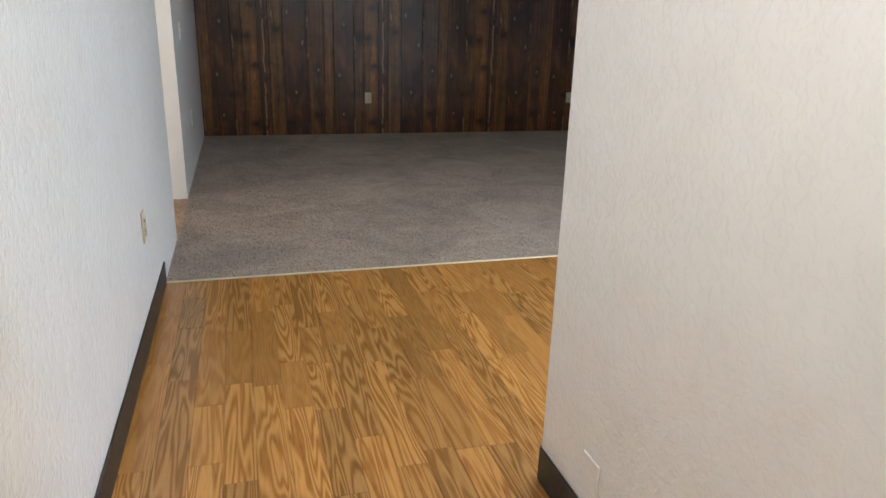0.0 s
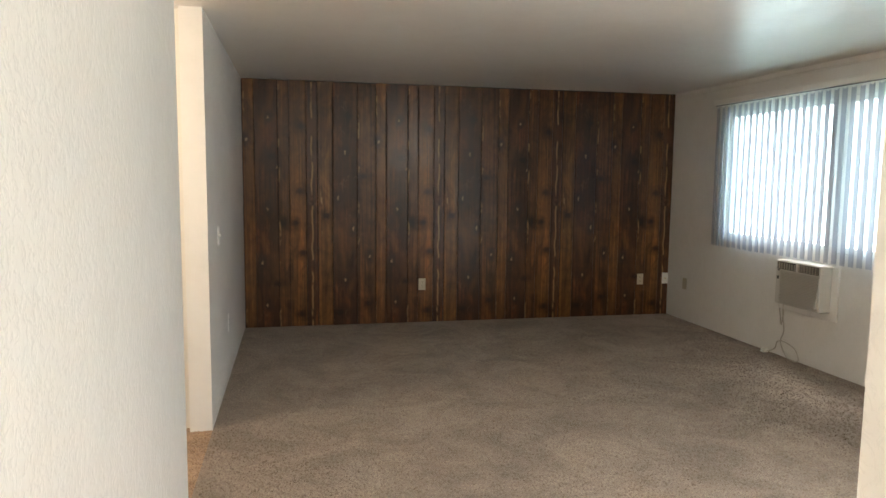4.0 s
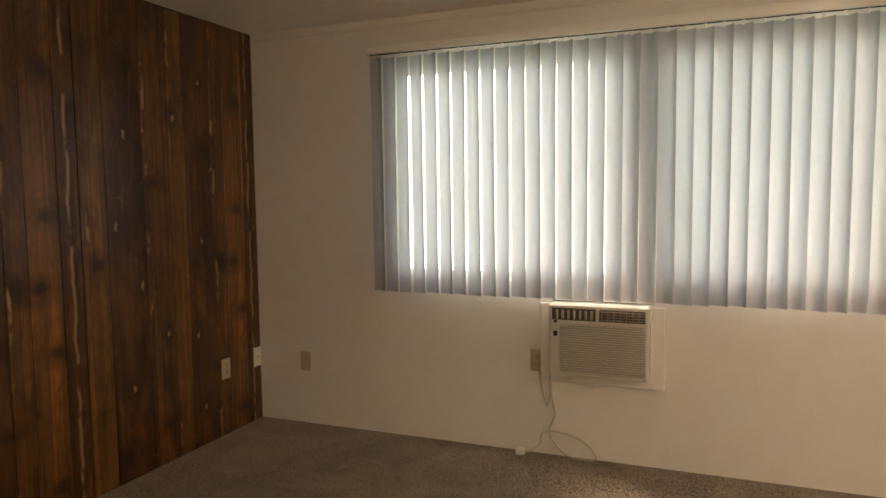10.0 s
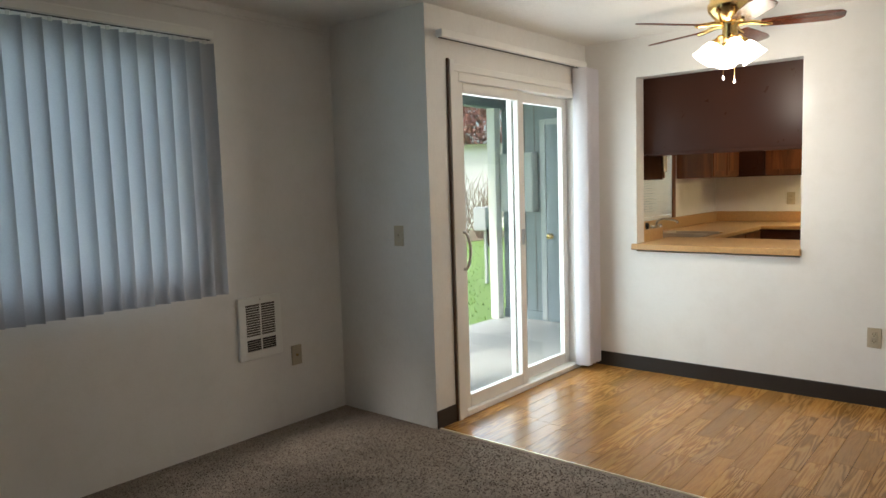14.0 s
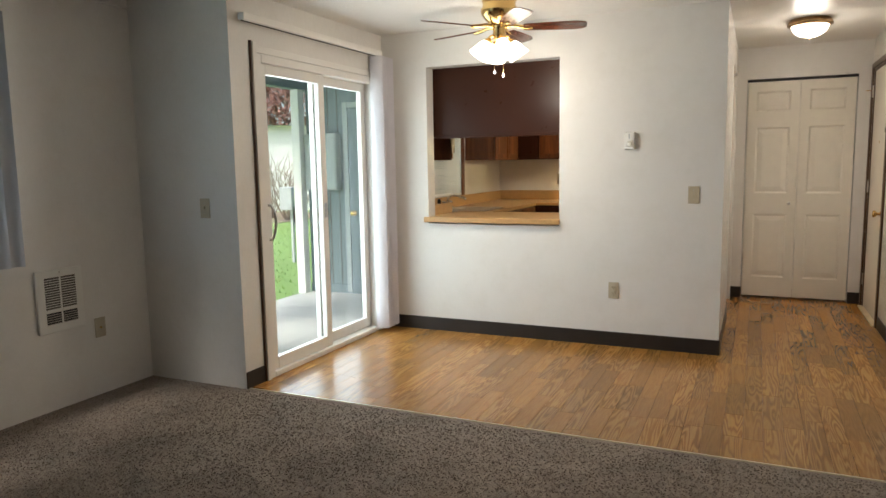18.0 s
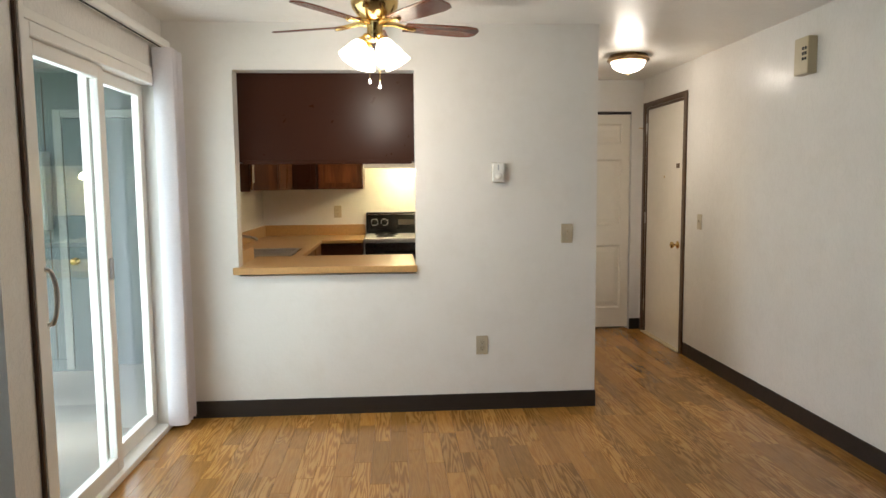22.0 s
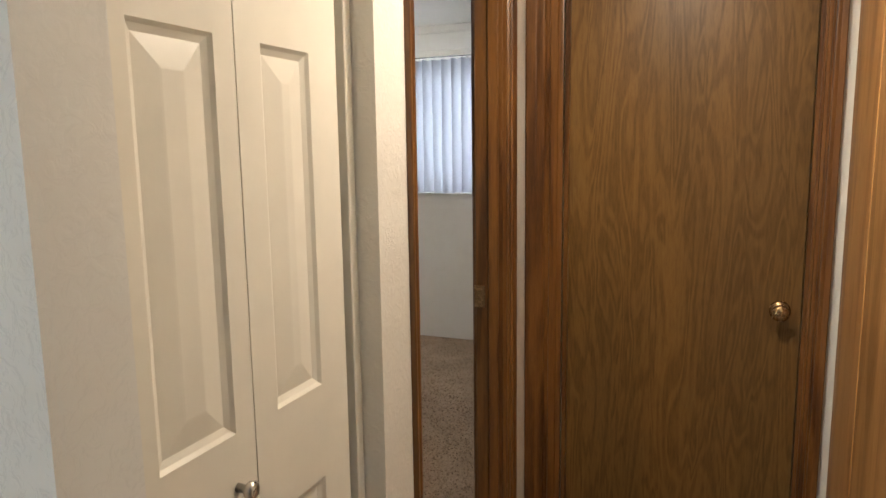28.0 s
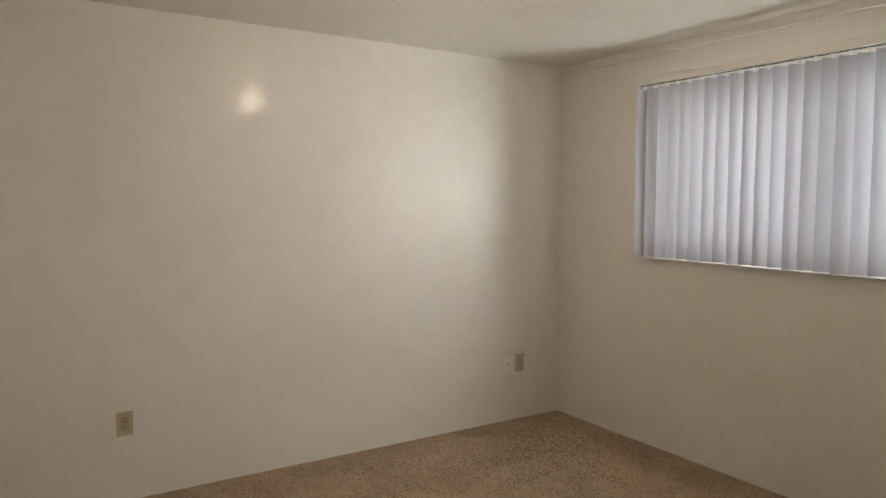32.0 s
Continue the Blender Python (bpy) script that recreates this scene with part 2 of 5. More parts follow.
def wood(name, dark, mid, light, along, rough=0.35, grain=1.0, ring=6.0, per_object=True, coat=0.0, spec=0.5, contrast=1.0, vary=0.4, fibre_mix=0.45, stretch=0.09, tone_lo=0.62, distort=0.6, quiet=False):
    """Sawn wood; along: the axis of the fibre."""
    m, n, l, b = material(name, rough, 0, mid, spec)
    thin, long_ = 1.0, stretch
    sc = tuple(long_ if a == along else thin for a in "xyz")
    v = coords(n, l, sc, per_object)
    # cathedral figure: contour lines of a stretched noise field
    field = noise_tex(n, l, v, 4.5 * grain, 2.0, 0.5, distort)
    lines = maths(n, l, "SINE", maths(n, l, "MULTIPLY", field, ring * 14), 0)
    lines = maths(n, l, "MULTIPLY_ADD", lines, 0.5)
    lines.node.inputs[2].default_value = 0.5
    fibre = noise_tex(n, l, v, 60 * grain, 4, 0.7)
    tone = noise_tex(n, l, v, 2.2 * grain, 2, 0.5)
    col = ramp(n, l, lines, [(0.05, tuple(a + (c - a) * (1 - contrast) * 0.7 for a, c in zip(dark, mid))), (0.45, mid), (0.9, light)])
    if quiet:  # some pieces plain, some with bold figure
        pick = maths(n, l, "FRACT", maths(n, l, "MULTIPLY", n.new("ShaderNodeObjectInfo").outputs["Random"], 37.0), 0)
        col = mix(n, l, ramp(n, l, pick, [(0.20, (0.25,) * 3), (0.70, (1, 1, 1))]), mid, col)
    col = mix(n, l, fibre_mix, col, ramp(n, l, fibre, [(0.3, dark), (0.5, mid), (0.75, light)]))
    col = mix(n, l, 0.6, col, ramp(n, l, tone, [(0.3, (tone_lo,) * 3), (0.7, (1.15 - 0.1 * tone_lo, 1.12 - 0.1 * tone_lo, 1.08 - 0.1 * tone_lo))]), "MULTIPLY")
    if per_object:
        info = n.new("ShaderNodeObjectInfo")
        lo, hi = 1 - vary, 1 + vary
        col = mix(n, l, 1.0, col, ramp(n, l, info.outputs["Random"], [(0.0, (lo, lo, lo)), (0.5, (1, 0.97, 0.93)), (1.0, (hi, hi * 0.96, hi * 0.9))]), "MULTIPLY")
    l.new(col, b.inputs["Base Color"])
    bump(n, l, b, fibre, 0.06, 0.0012)
    l.new(ramp(n, l, fibre, [(0.2, (rough * 1.2,) * 3), (0.8, (rough * 0.85,) * 3)]), b.inputs["Roughness"])
    return m


M_CARPET = carpet()
# Both copy the carpet with warm light put into its colour; soil is wear.
M_CARPET_LAMPLIT = carpet("trodden_carpet_lamplit", (1.55, 1.30, 1.06), 1.0)
M_CARPET_BED_LIT = carpet("bedroom_carpet_lit", (1.36, 1.24, 1.08), 0.8)
M_PLANK = wood("vinyl_oak", (0.195, 0.084, 0.016), (0.350, 0.170, 0.039), (0.480, 0.260, 0.073), "y", 0.22, 2.8, 6.5, quiet=True, vary=0.22, fibre_mix=0.32, stretch=0.075, distort=0.3, tone_lo=0.82, contrast=0.85)


SHEET_X, SHEET_W = -2.169, 1.212             # first edge and width of the panelling sheets
SHEET_EDGES = (0.0, 0.228, 0.404, 0.503, 0.711, 0.813, 0.967, 1.071)
DARK_KNOTS = [(0.912, 0.12), (0.930, 0.70), (0.905, 1.28), (0.925, 1.88), (0.860, 0.98), (0.330, 0.20), (0.690, 0.41), (0.060, 0.12), (0.285, 1.42), (0.655, 1.60), (1.150, 1.05), (0.150, 1.98), (0.745, 0.98)]
PALE_KNOTS = [(0.112, 0.43), (0.118, 1.65), (0.050, 1.22), (0.615, 1.12), (0.600, 0.21), (0.625, 1.95), (0.345, 0.66), (0.190, 0.92), (0.560, 0.62), (0.700, 1.50), (0.430, 1.75)]


def sheet_pine():
    """Printed knotty-pine panelling: every sheet bears the same figure, under worn varnish."""
    m, n, l, b = material("knotty_pine_sheet", 0.33, 0, (0.1, 0.05, 0.02), 0.25)
    geo = n.new("ShaderNodeNewGeometry")
    sep = n.new("ShaderNodeSeparateXYZ")
    l.new(geo.outputs["Position"], sep.inputs[0])
    wrap = n.new("ShaderNodeMath")
    wrap.operation = "WRAP"
    l.new(maths(n, l, "SUBTRACT", sep.outputs["X"], SHEET_X), wrap.inputs[0])
    wrap.inputs[1].default_value, wrap.inputs[2].default_value = SHEET_W, 0.0
    u, z = wrap.outputs[0], sep.outputs["Z"]
    tone = n.new("ShaderNodeValToRGB")
    tone.color_ramp.interpolation = "CONSTANT"
    shades = ((0.074, 0.030, 0.013), (0.085, 0.038, 0.015), (0.112, 0.052, 0.019), (0.074, 0.030, 0.013), (0.098, 0.044, 0.017), (0.132, 0.059, 0.020), (0.076, 0.031, 0.013), (0.136, 0.066, 0.023))
    el = tone.color_ramp.elements
    while len(el) < 8:
        el.new(0.5)
    for e, at_u, c in zip(el, SHEET_EDGES, shades):
        e.position, e.color = at_u / SHEET_W, (*c, 1)
    l.new(maths(n, l, "DIVIDE", u, SHEET_W), tone.inputs["Fac"])
    board = tone.outputs["Color"]

    def vec(across, along, shift=0.0):
        c = n.new("ShaderNodeCombineXYZ")
        l.new(maths(n, l, "MULTIPLY", u, across), c.inputs[0])
        l.new(maths(n, l, "MULTIPLY", z, along), c.inputs[1])
        c.inputs[2].default_value = shift
        return c.outputs[0]

    def knots(places, flat):
        """Distance to the nearest knot, stretched along the fibre and ragged."""
        near = None
        here = vec(1.0, flat)
        for ku, kz in places:
            d = n.new("ShaderNodeVectorMath")
            d.operation = "DISTANCE"
            l.new(here, d.inputs[0])
            d.inputs[1].default_value = (ku, kz * flat, 0)
            near = d.outputs["Value"] if near is None else maths(n, l, "MINIMUM", near, d.outputs["Value"])
        return maths(n, l, "ADD", near, maths(n, l, "MULTIPLY", noise_tex(n, l, vec(34, 26), 1.0, 4, 0.65), 0.052))

    dark_d, pale_d = knots(DARK_KNOTS, 1.35), knots(PALE_KNOTS, 0.55)
    swell = maths(n, l, "ADD", ramp(n, l, dark_d, [(0.015, (1, 1, 1)), (0.11, (0, 0, 0))]), ramp(n, l, pale_d, [(0.015, (0.8,) * 3), (0.09, (0, 0, 0))]))
    field = noise_tex(n, l, vec(7.5, 0.75, 3.0), 1.0, 3, 0.5, 0.7)
    rings = maths(n, l, "SINE", maths(n, l, "MULTIPLY", maths(n, l, "ADD", field, maths(n, l, "MULTIPLY", swell, 0.16)), 62.0), 0)
    fine = noise_tex(n, l, vec(120, 2.2), 1.0, 4, 0.65)
    col = mix(n, l, 0.85, board, ramp(n, l, field, [(0.34, (0.42, 0.38, 0.36)), (0.50, (1, 1, 1)), (0.66, (1.95, 1.75, 1.5))]), "MULTIPLY")
    wave = maths(n, l, "MULTIPLY_ADD", rings, 0.5)
    wave.node.inputs[2].default_value = 0.5
    col = mix(n, l, 0.40, col, ramp(n, l, wave, [(0.0, (0.66, 0.63, 0.60)), (0.6, (1, 1, 1)), (1.0, (1.18, 1.14, 1.10))]), "MULTIPLY")
    col = mix(n, l, 0.65, col, ramp(n, l, fine, [(0.3, (0.72, 0.70, 0.68)), (0.7, (1.22, 1.20, 1.16))]), "MULTIPLY")
    streak = noise_tex(n, l, vec(46, 0.55, 13.0), 1.0, 3, 0.6, 0.25)
    col = mix(n, l, 0.85, col, ramp(n, l, streak, [(0.34, (0.58, 0.55, 0.52)), (0.50, (1, 1, 1)), (0.64, (1.55, 1.50, 1.38))]), "MULTIPLY")
    whorl = noise_tex(n, l, vec(8.0, 5.0, 7.0), 1.0, 3, 0.55, 2.2)
    col = mix(n, l, 0.5, col, ramp(n, l, whorl, [(0.36, (0.50, 0.46, 0.44)), (0.50, (0.95, 0.94, 0.93)), (0.64, (1.45, 1.36, 1.24))]), "MULTIPLY")
    col = mix(n, l, 1.0, col, ramp(n, l, dark_d, [(0.05, (0.45, 0.42, 0.40)), (0.15, (1, 1, 1))]), "MULTIPLY")
    # smoky stain in the dark boards
    wet = noise_tex(n, l, vec(4.2, 2.1, 9.0), 1.0, 3, 0.6, 1.0)
    lum = n.new("ShaderNodeRGBToBW")
    l.new(board, lum.inputs[0])
    gate = ramp(n, l, lum.outputs[0], [(0.034, (1, 1, 1)), (0.050, (0.25,) * 3)])
    stain = maths(n, l, "MULTIPLY", ramp(n, l, wet, [(0.50, (0, 0, 0)), (0.60, (0.8,) * 3)]), gate)
    col = mix(n, l, stain, col, (0.046, 0.021, 0.011))
    # pale slanting scars, where the dark boards were scraped
    curl = noise_tex(n, l, vec(9.0, 4.0, 21.0), 1.0, 2, 0.5, 1.4)
    scar = ramp(n, l, maths(n, l, "ABSOLUTE", maths(n, l, "SUBTRACT", curl, 0.5), 0), [(0.004, (0.5,) * 3), (0.034, (0, 0, 0))])
    patch = ramp(n, l, noise_tex(n, l, vec(7.0, 5.5, 27.0), 1.0, 2), [(0.54, (0, 0, 0)), (0.62, (1, 1, 1))])
    col = mix(n, l, maths(n, l, "MULTIPLY", maths(n, l, "MULTIPLY", scar, patch), gate), col, (0.150, 0.088, 0.052))
    warm = noise_tex(n, l, vec(5.0, 1.7, 5.0), 1.0, 2, 0.5, 0.6)
    col = mix(n, l, ramp(n, l, warm, [(0.54, (0, 0, 0)), (0.66, (0.45,) * 3)]), col, (0.150, 0.064, 0.022))
    # knots: dark eyes, and pale worn ones
    col = mix(n, l, ramp(n, l, dark_d, [(0.040, (0.7,) * 3), (0.075, (0, 0, 0))]), col, (0.015, 0.008, 0.006))
    col = mix(n, l, ramp(n, l, pale_d, [(0.044, (0.75,) * 3), (0.080, (0, 0, 0))]), col, (0.030, 0.016, 0.011))
    col = mix(n, l, ramp(n, l, pale_d, [(0.030, (0.85,) * 3), (0.037, (0, 0, 0))]), col, (0.36, 0.225, 0.125))
    # broken cream streaks along the split boards
    wander = maths(n, l, "MULTIPLY", maths(n, l, "SUBTRACT", noise_tex(n, l, vec(0.0, 5.0, 2.0), 1.0, 3), 0.5), 0.045)
    for at_u, lo, seed in ((1.018, 0.42, 1.0), (0.720, 0.54, 6.0), (0.412, 0.58, 11.0), (1.105, 0.58, 15.0), (0.240, 0.58, 19.0)):
        off = maths(n, l, "ABSOLUTE", maths(n, l, "SUBTRACT", maths(n, l, "SUBTRACT", u, at_u), wander), 0)
        line = ramp(n, l, off, [(0.004, (0.9,) * 3), (0.0105, (0, 0, 0))])
        broken = ramp(n, l, noise_tex(n, l, vec(6.0, 4.5, seed), 1.0, 3, 0.6), [(lo, (0, 0, 0)), (lo + 0.07, (1, 1, 1))])
        col = mix(n, l, maths(n, l, "MULTIPLY", line, broken), col, (0.32, 0.185, 0.082))
    l.new(col, b.inputs["Base Color"])
    bump(n, l, b, maths(n, l, "ADD", fine, maths(n, l, "MULTIPLY", field, 0.8)), 0.10, 0.0015)
    b.inputs["Coat Weight"].default_value = 0.46
    b.inputs["Coat Roughness"].default_value = 0.24
    l.new(ramp(n, l, fine, [(0.2, (0.40,) * 3), (0.8, (0.30,) * 3)]), b.inputs["Roughness"])
    return m


M_PANEL = sheet_pine()
M_DOOR = wood("walnut_veneer", (0.092, 0.046, 0.010), (0.172, 0.092, 0.024), (0.225, 0.128, 0.038), "z", 0.40, 2.3, 3.4, contrast=0.35, vary=0.0, fibre_mix=0.50, spec=0.35, distort=1.3, stretch=0.13)
M_CASING = wood("stained_casing", (0.050, 0.018, 0.004), (0.130, 0.052, 0.011), (0.225, 0.102, 0.024), "z", 0.34, 3.0, 1.0, vary=0.08)
M_CASING_H = wood("stained_casing_across", (0.050, 0.018, 0.004), (0.130, 0.052, 0.011), (0.225, 0.102, 0.024), "y", 0.34, 3.0, 1.0, vary=0.08)
M_OAK = wood("golden_oak_stain", (0.230, 0.108, 0.030), (0.400, 0.205, 0.066), (0.500, 0.285, 0.110), "z", 0.38, 3.0, 1.0, vary=0.06)
M_CABINET = plain("dark_cabinet", (0.042, 0.013, 0.006), 0.32, vary=0.10, scale=3, spec=0.25)
M_CABINET_RED = wood("red_cabinet", (0.075, 0.022, 0.006), (0.165, 0.052, 0.015), (0.235, 0.085, 0.026), "z", 0.34, 2.0, 0.8, vary=0.12)
M_BLADE = wood("fan_blade_wood", (0.045, 0.012, 0.006), (0.120, 0.032, 0.016), (0.190, 0.062, 0.030), "x", 0.25, 3.0, 1.0, vary=0.05)
M_TRIM_DARK = plain("dark_brown_trim", (0.088, 0.045, 0.021), 0.42, vary=0.18, scale=20)
M_BASE = plain("black_vinyl_base", (0.022, 0.018, 0.016), 0.42, vary=0.2)
M_WHITE = plain("white_enamel", (0.80, 0.77, 0.70), 0.35, vary=0.02)
M_DOORWHITE = plain("cream_door_paint", (0.78, 0.73, 0.63), 0.38, vary=0.025, relief=0.05)
M_ENTRY = plain("white_door_paint", (0.78, 0.73, 0.64), 0.34, vary=0.03, relief=0.04)
M_PLASTIC = plain("ivory_plastic", (0.50, 0.435, 0.315), 0.40, vary=0.03)
M_PLASTIC_W = plain("white_plastic", (0.80, 0.79, 0.74), 0.38, vary=0.03)
M_SLOT = plain("dark_slot", (0.015, 0.013, 0.012), 0.6)
M_BRASS = plain("polished_brass", (0.78, 0.55, 0.22), 0.20, 1.0, vary=0.08)
M_BRONZE = plain("aged_bronze", (0.34, 0.22, 0.11), 0.26, 0.9, vary=0.15)
M_CHROME = plain("chrome", (0.75, 0.75, 0.74), 0.16, 1.0, vary=0.03)
M_NICKEL = plain("satin_nickel", (0.55, 0.52, 0.48), 0.30, 1.0, vary=0.05)
M_STEEL = plain("sink_steel", (0.72, 0.70, 0.66), 0.36, 1.0, vary=0.06)
M_VINYL = plain("white_vinyl_frame", (0.80, 0.78, 0.73), 0.32, vary=0.02)
M_COUNTER = plain("tan_laminate", (0.50, 0.295, 0.12), 0.32, vary=0.12, scale=60)
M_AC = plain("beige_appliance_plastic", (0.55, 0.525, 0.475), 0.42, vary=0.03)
# Darker copy of the appliance plastic; its colour holds the shade inside the vents.
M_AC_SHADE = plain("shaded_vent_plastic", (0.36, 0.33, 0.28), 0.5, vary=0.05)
M_CHIME = plain("tan_chime_plastic", (0.52, 0.44, 0.29), 0.42, vary=0.05)
M_AC_DARK = plain("dark_brown_and_vent_shade", (0.085, 0.070, 0.055), 0.5, vary=0.1)
M_BLACK = plain("black_enamel", (0.012, 0.012, 0.013), 0.18, vary=0.2)
M_STOVE = plain("white_porcelain", (0.80, 0.80, 0.78), 0.16, vary=0.02)
M_CORD = plain("grey_cord", (0.48, 0.44, 0.38), 0.5, vary=0.08)
M_SIDING = plain("blue_grey_siding", (0.205, 0.260, 0.285), 0.6, vary=0.06)
M_SIDING_TRIM = plain("pale_grey_trim", (0.44, 0.48, 0.49), 0.55, vary=0.05)
M_CONCRETE = plain("patio_concrete", (0.50, 0.495, 0.48), 0.8, vary=0.10, scale=5, relief=0.25)
M_POST = plain("white_post_paint", (0.80, 0.79, 0.76), 0.5, vary=0.03)
M_FARWALL = plain("far_white_siding", (0.78, 0.77, 0.74), 0.7, vary=0.03)
M_FARROOF = plain("far_roof", (0.30, 0.29, 0.28), 0.85, vary=0.15)
M_METER = plain("grey_meter_box", (0.42, 0.43, 0.44), 0.45, vary=0.06)
M_BARK = plain("shrub_bark", (0.22, 0.17, 0.13), 0.9, vary=0.25)
M_STRIP = plain("carpet_strip_metal", (0.70, 0.60, 0.40), 0.35, 0.6, vary=0.1)
M_DIRT = plain("bare_soil", (0.20, 0.15, 0.11), 0.95, vary=0.3, relief=0.5)


def leaf_mat(name, dark, light):
    m, n, l, b = material(name, 0.6, 0, light)
    v = coords(n, l)
    f = noise_tex(n, l, v, 9, 3)
    l.new(ramp(n, l, f, [(0.3, dark), (0.7, light)]), b.inputs["Base Color"])
    return m


M_GRASS = leaf_mat("lawn_grass", (0.150, 0.265, 0.050), (0.220, 0.345, 0.085))
M_RED = leaf_mat("red_foliage", (0.20, 0.085, 0.065), (0.42, 0.22, 0.17))
M_GREEN = leaf_mat("evergreen_foliage", (0.035, 0.075, 0.045), (0.075, 0.13, 0.075))


def vane_mat(name, base, through):
    m = bpy.data.materials.new(name)
    m.use_nodes = True
    n, l = m.node_tree.nodes, m.node_tree.links
    b = n["Principled BSDF"]
    b.inputs["Roughness"].default_value = 0.65
    v = coords(n, l, (1, 1, 1))
    weave = noise_tex(n, l, v, 160, 2)
    col = ramp(n, l, weave, [(0.3, tuple(c * 0.94 for c in base)), (0.7, base)])
    l.new(col, b.inputs["Base Color"])
    t = n.new("ShaderNodeBsdfTranslucent")
    l.new(col, t.inputs["Color"])
    mx = n.new("ShaderNodeMixShader")
    mx.inputs[0].default_value = through
    l.new(b.outputs[0], mx.inputs[1])
    l.new(t.outputs[0], mx.inputs[2])
    l.new(mx.outputs[0], n["Material Output"].inputs["Surface"])
    return m


M_VANE = vane_mat("vane_fabric", (0.47, 0.485, 0.515), 0.14)
M_VANE_B = vane_mat("lilac_vane_fabric", (0.44, 0.44, 0.485), 0.06)
M_VANE_W = vane_mat("white_vane_fabric", (0.86, 0.84, 0.87), 0.30)
M_SLAT = vane_mat("mini_blind_slat", (0.78, 0.74, 0.66), 0.06)


def glass_mat():
    m = bpy.data.materials.new("window_glass")
    m.use_nodes = True
    n, l = m.node_tree.nodes, m.node_tree.links
    n.remove(n["Principled BSDF"])
    tr, gl, fr, mx = n.new("ShaderNodeBsdfTransparent"), n.new("ShaderNodeBsdfGlossy"), n.new("ShaderNodeLayerWeight"), n.new("ShaderNodeMixShader")
    tr.inputs["Color"].default_value = (0.90, 0.94, 0.93, 1)
    gl.inputs["Roughness"].default_value = 0.02
    fr.inputs["Blend"].default_value = 0.5
    gain = maths(n, l, "MULTIPLY_ADD", maths(n, l, "POWER", fr.outputs["Facing"], 4.0), 0.7)
    gain.node.inputs[2].default_value = 0.035
    l.new(gain, mx.inputs[0])
    l.new(tr.outputs[0], mx.inputs[1])
    l.new(gl.outputs[0], mx.inputs[2])
    l.new(mx.outputs[0], n["Material Output"].inputs["Surface"])
    return m


M_GLASS = glass_mat()


def glow(name, colour, strength):
    m = bpy.data.materials.new(name)
    m.use_nodes = True
    b = m.node_tree.nodes["Principled BSDF"]
    b.inputs["Base Color"].default_value = (0.9, 0.88, 0.82, 1)
    b.inputs["Roughness"].default_value = 0.3
    b.inputs["Emission Color"].default_value = (*colour, 1)
    b.inputs["Emission Strength"].default_value = strength
    return m


M_LIT = glow("lit_frosted_glass", (1.0, 0.88, 0.70), 2.2)
M_HOOD_LIT = glow("lit_hood_lens", (1.0, 0.86, 0.45), 3.0)


# ---------------------------------------------------------------- mesh helpers
def mesh_from(bm, name, mat, smooth=False):
    me = bpy.data.meshes.new(name)
    bmesh.ops.recalc_face_normals(bm, faces=bm.faces)
    bm.to_mesh(me)
    bm.free()
    for mt in mat if isinstance(mat, (list, tuple)) else [mat]:
        me.materials.append(mt)
    if smooth:
        me.polygons.foreach_set("use_smooth", [True] * len(me.polygons))
    return me


def part(name, bm, mat, parent=None, label="", smooth=False, m=None):
    ob = new(name, mesh_from(bm, name, mat, smooth))
    if parent:
        ob.parent = parent
    if m is not None:
        ob.matrix_basis = m
    if label:
        ob["label"] = label
    return ob


def thing(name, label, category, m=None, group=""):
    ob = new(name)
    ob.empty_display_size = 0.05
    if m is not None:
        ob.matrix_basis = m
    return tagged(ob, label, category, group)


def structure(name, bm, mat, label, smooth=False):
    return tagged(part(name, bm, mat, None, "", smooth), label, name.split("_")[0], kind="structure")


def add_box(bm, x0, x1, y0, y1, z0, z1, bev=0.0, seg=1):
    vs = [bm.verts.new((x, y, z)) for x in (x0, x1) for y in (y0, y1) for z in (z0, z1)]
    fs = [bm.faces.new([vs[i] for i in q]) for q in ((0, 1, 3, 2), (4, 6, 7, 5), (0, 4, 5, 1), (2, 3, 7, 6), (0, 2, 6, 4), (1, 5, 7, 3))]
    if bev > 0:
        edges = list({e for f in fs for e in f.edges})
        bmesh.ops.bevel(bm, geom=edges, offset=bev, segments=seg, affect="EDGES", profile=0.5)
    return bm


def box(x0, x1, y0, y1, z0, z1, bev=0.0, seg=1):
    return add_box(bmesh.new(), min(x0, x1), max(x0, x1), min(y0, y1), max(y0, y1), min(z0, z1), max(z0, z1), bev, seg)


def add_lathe(bm, profile, segs=24, m=Matrix()):
    """profile: (radius, height) from bottom to top, turned about z."""
    rings = []
    for r, z in profile:
        if r < 1e-6:
            rings.append([bm.verts.new(m @ Vector((0, 0, z)))])
        else:
            rings.append([bm.verts.new(m @ Vector((r * math.cos(a), r * math.sin(a), z))) for a in [2 * math.pi * i / segs for i in range(segs)]])
    for a, b in zip(rings, rings[1:]):
        for i in range(segs):
            j = (i + 1) % segs
            if len(a) == 1 and len(b) == 1:
                continue
            if len(a) == 1:
                bm.faces.new((a[0], b[j], b[i]))
            elif len(b) == 1:
                bm.faces.new((a[i], a[j], b[0]))
            else:
                bm.faces.new((a[i], a[j], b[j], b[i]))
    for ring, flip in ((rings[0], True), (rings[-1], False)):
        if len(ring) > 2:
            bm.faces.new(ring[::-1] if flip else ring)
    return bm


def lathe(profile, segs=24, m=Matrix()):
    return add_lathe(bmesh.new(), profile, segs, m)


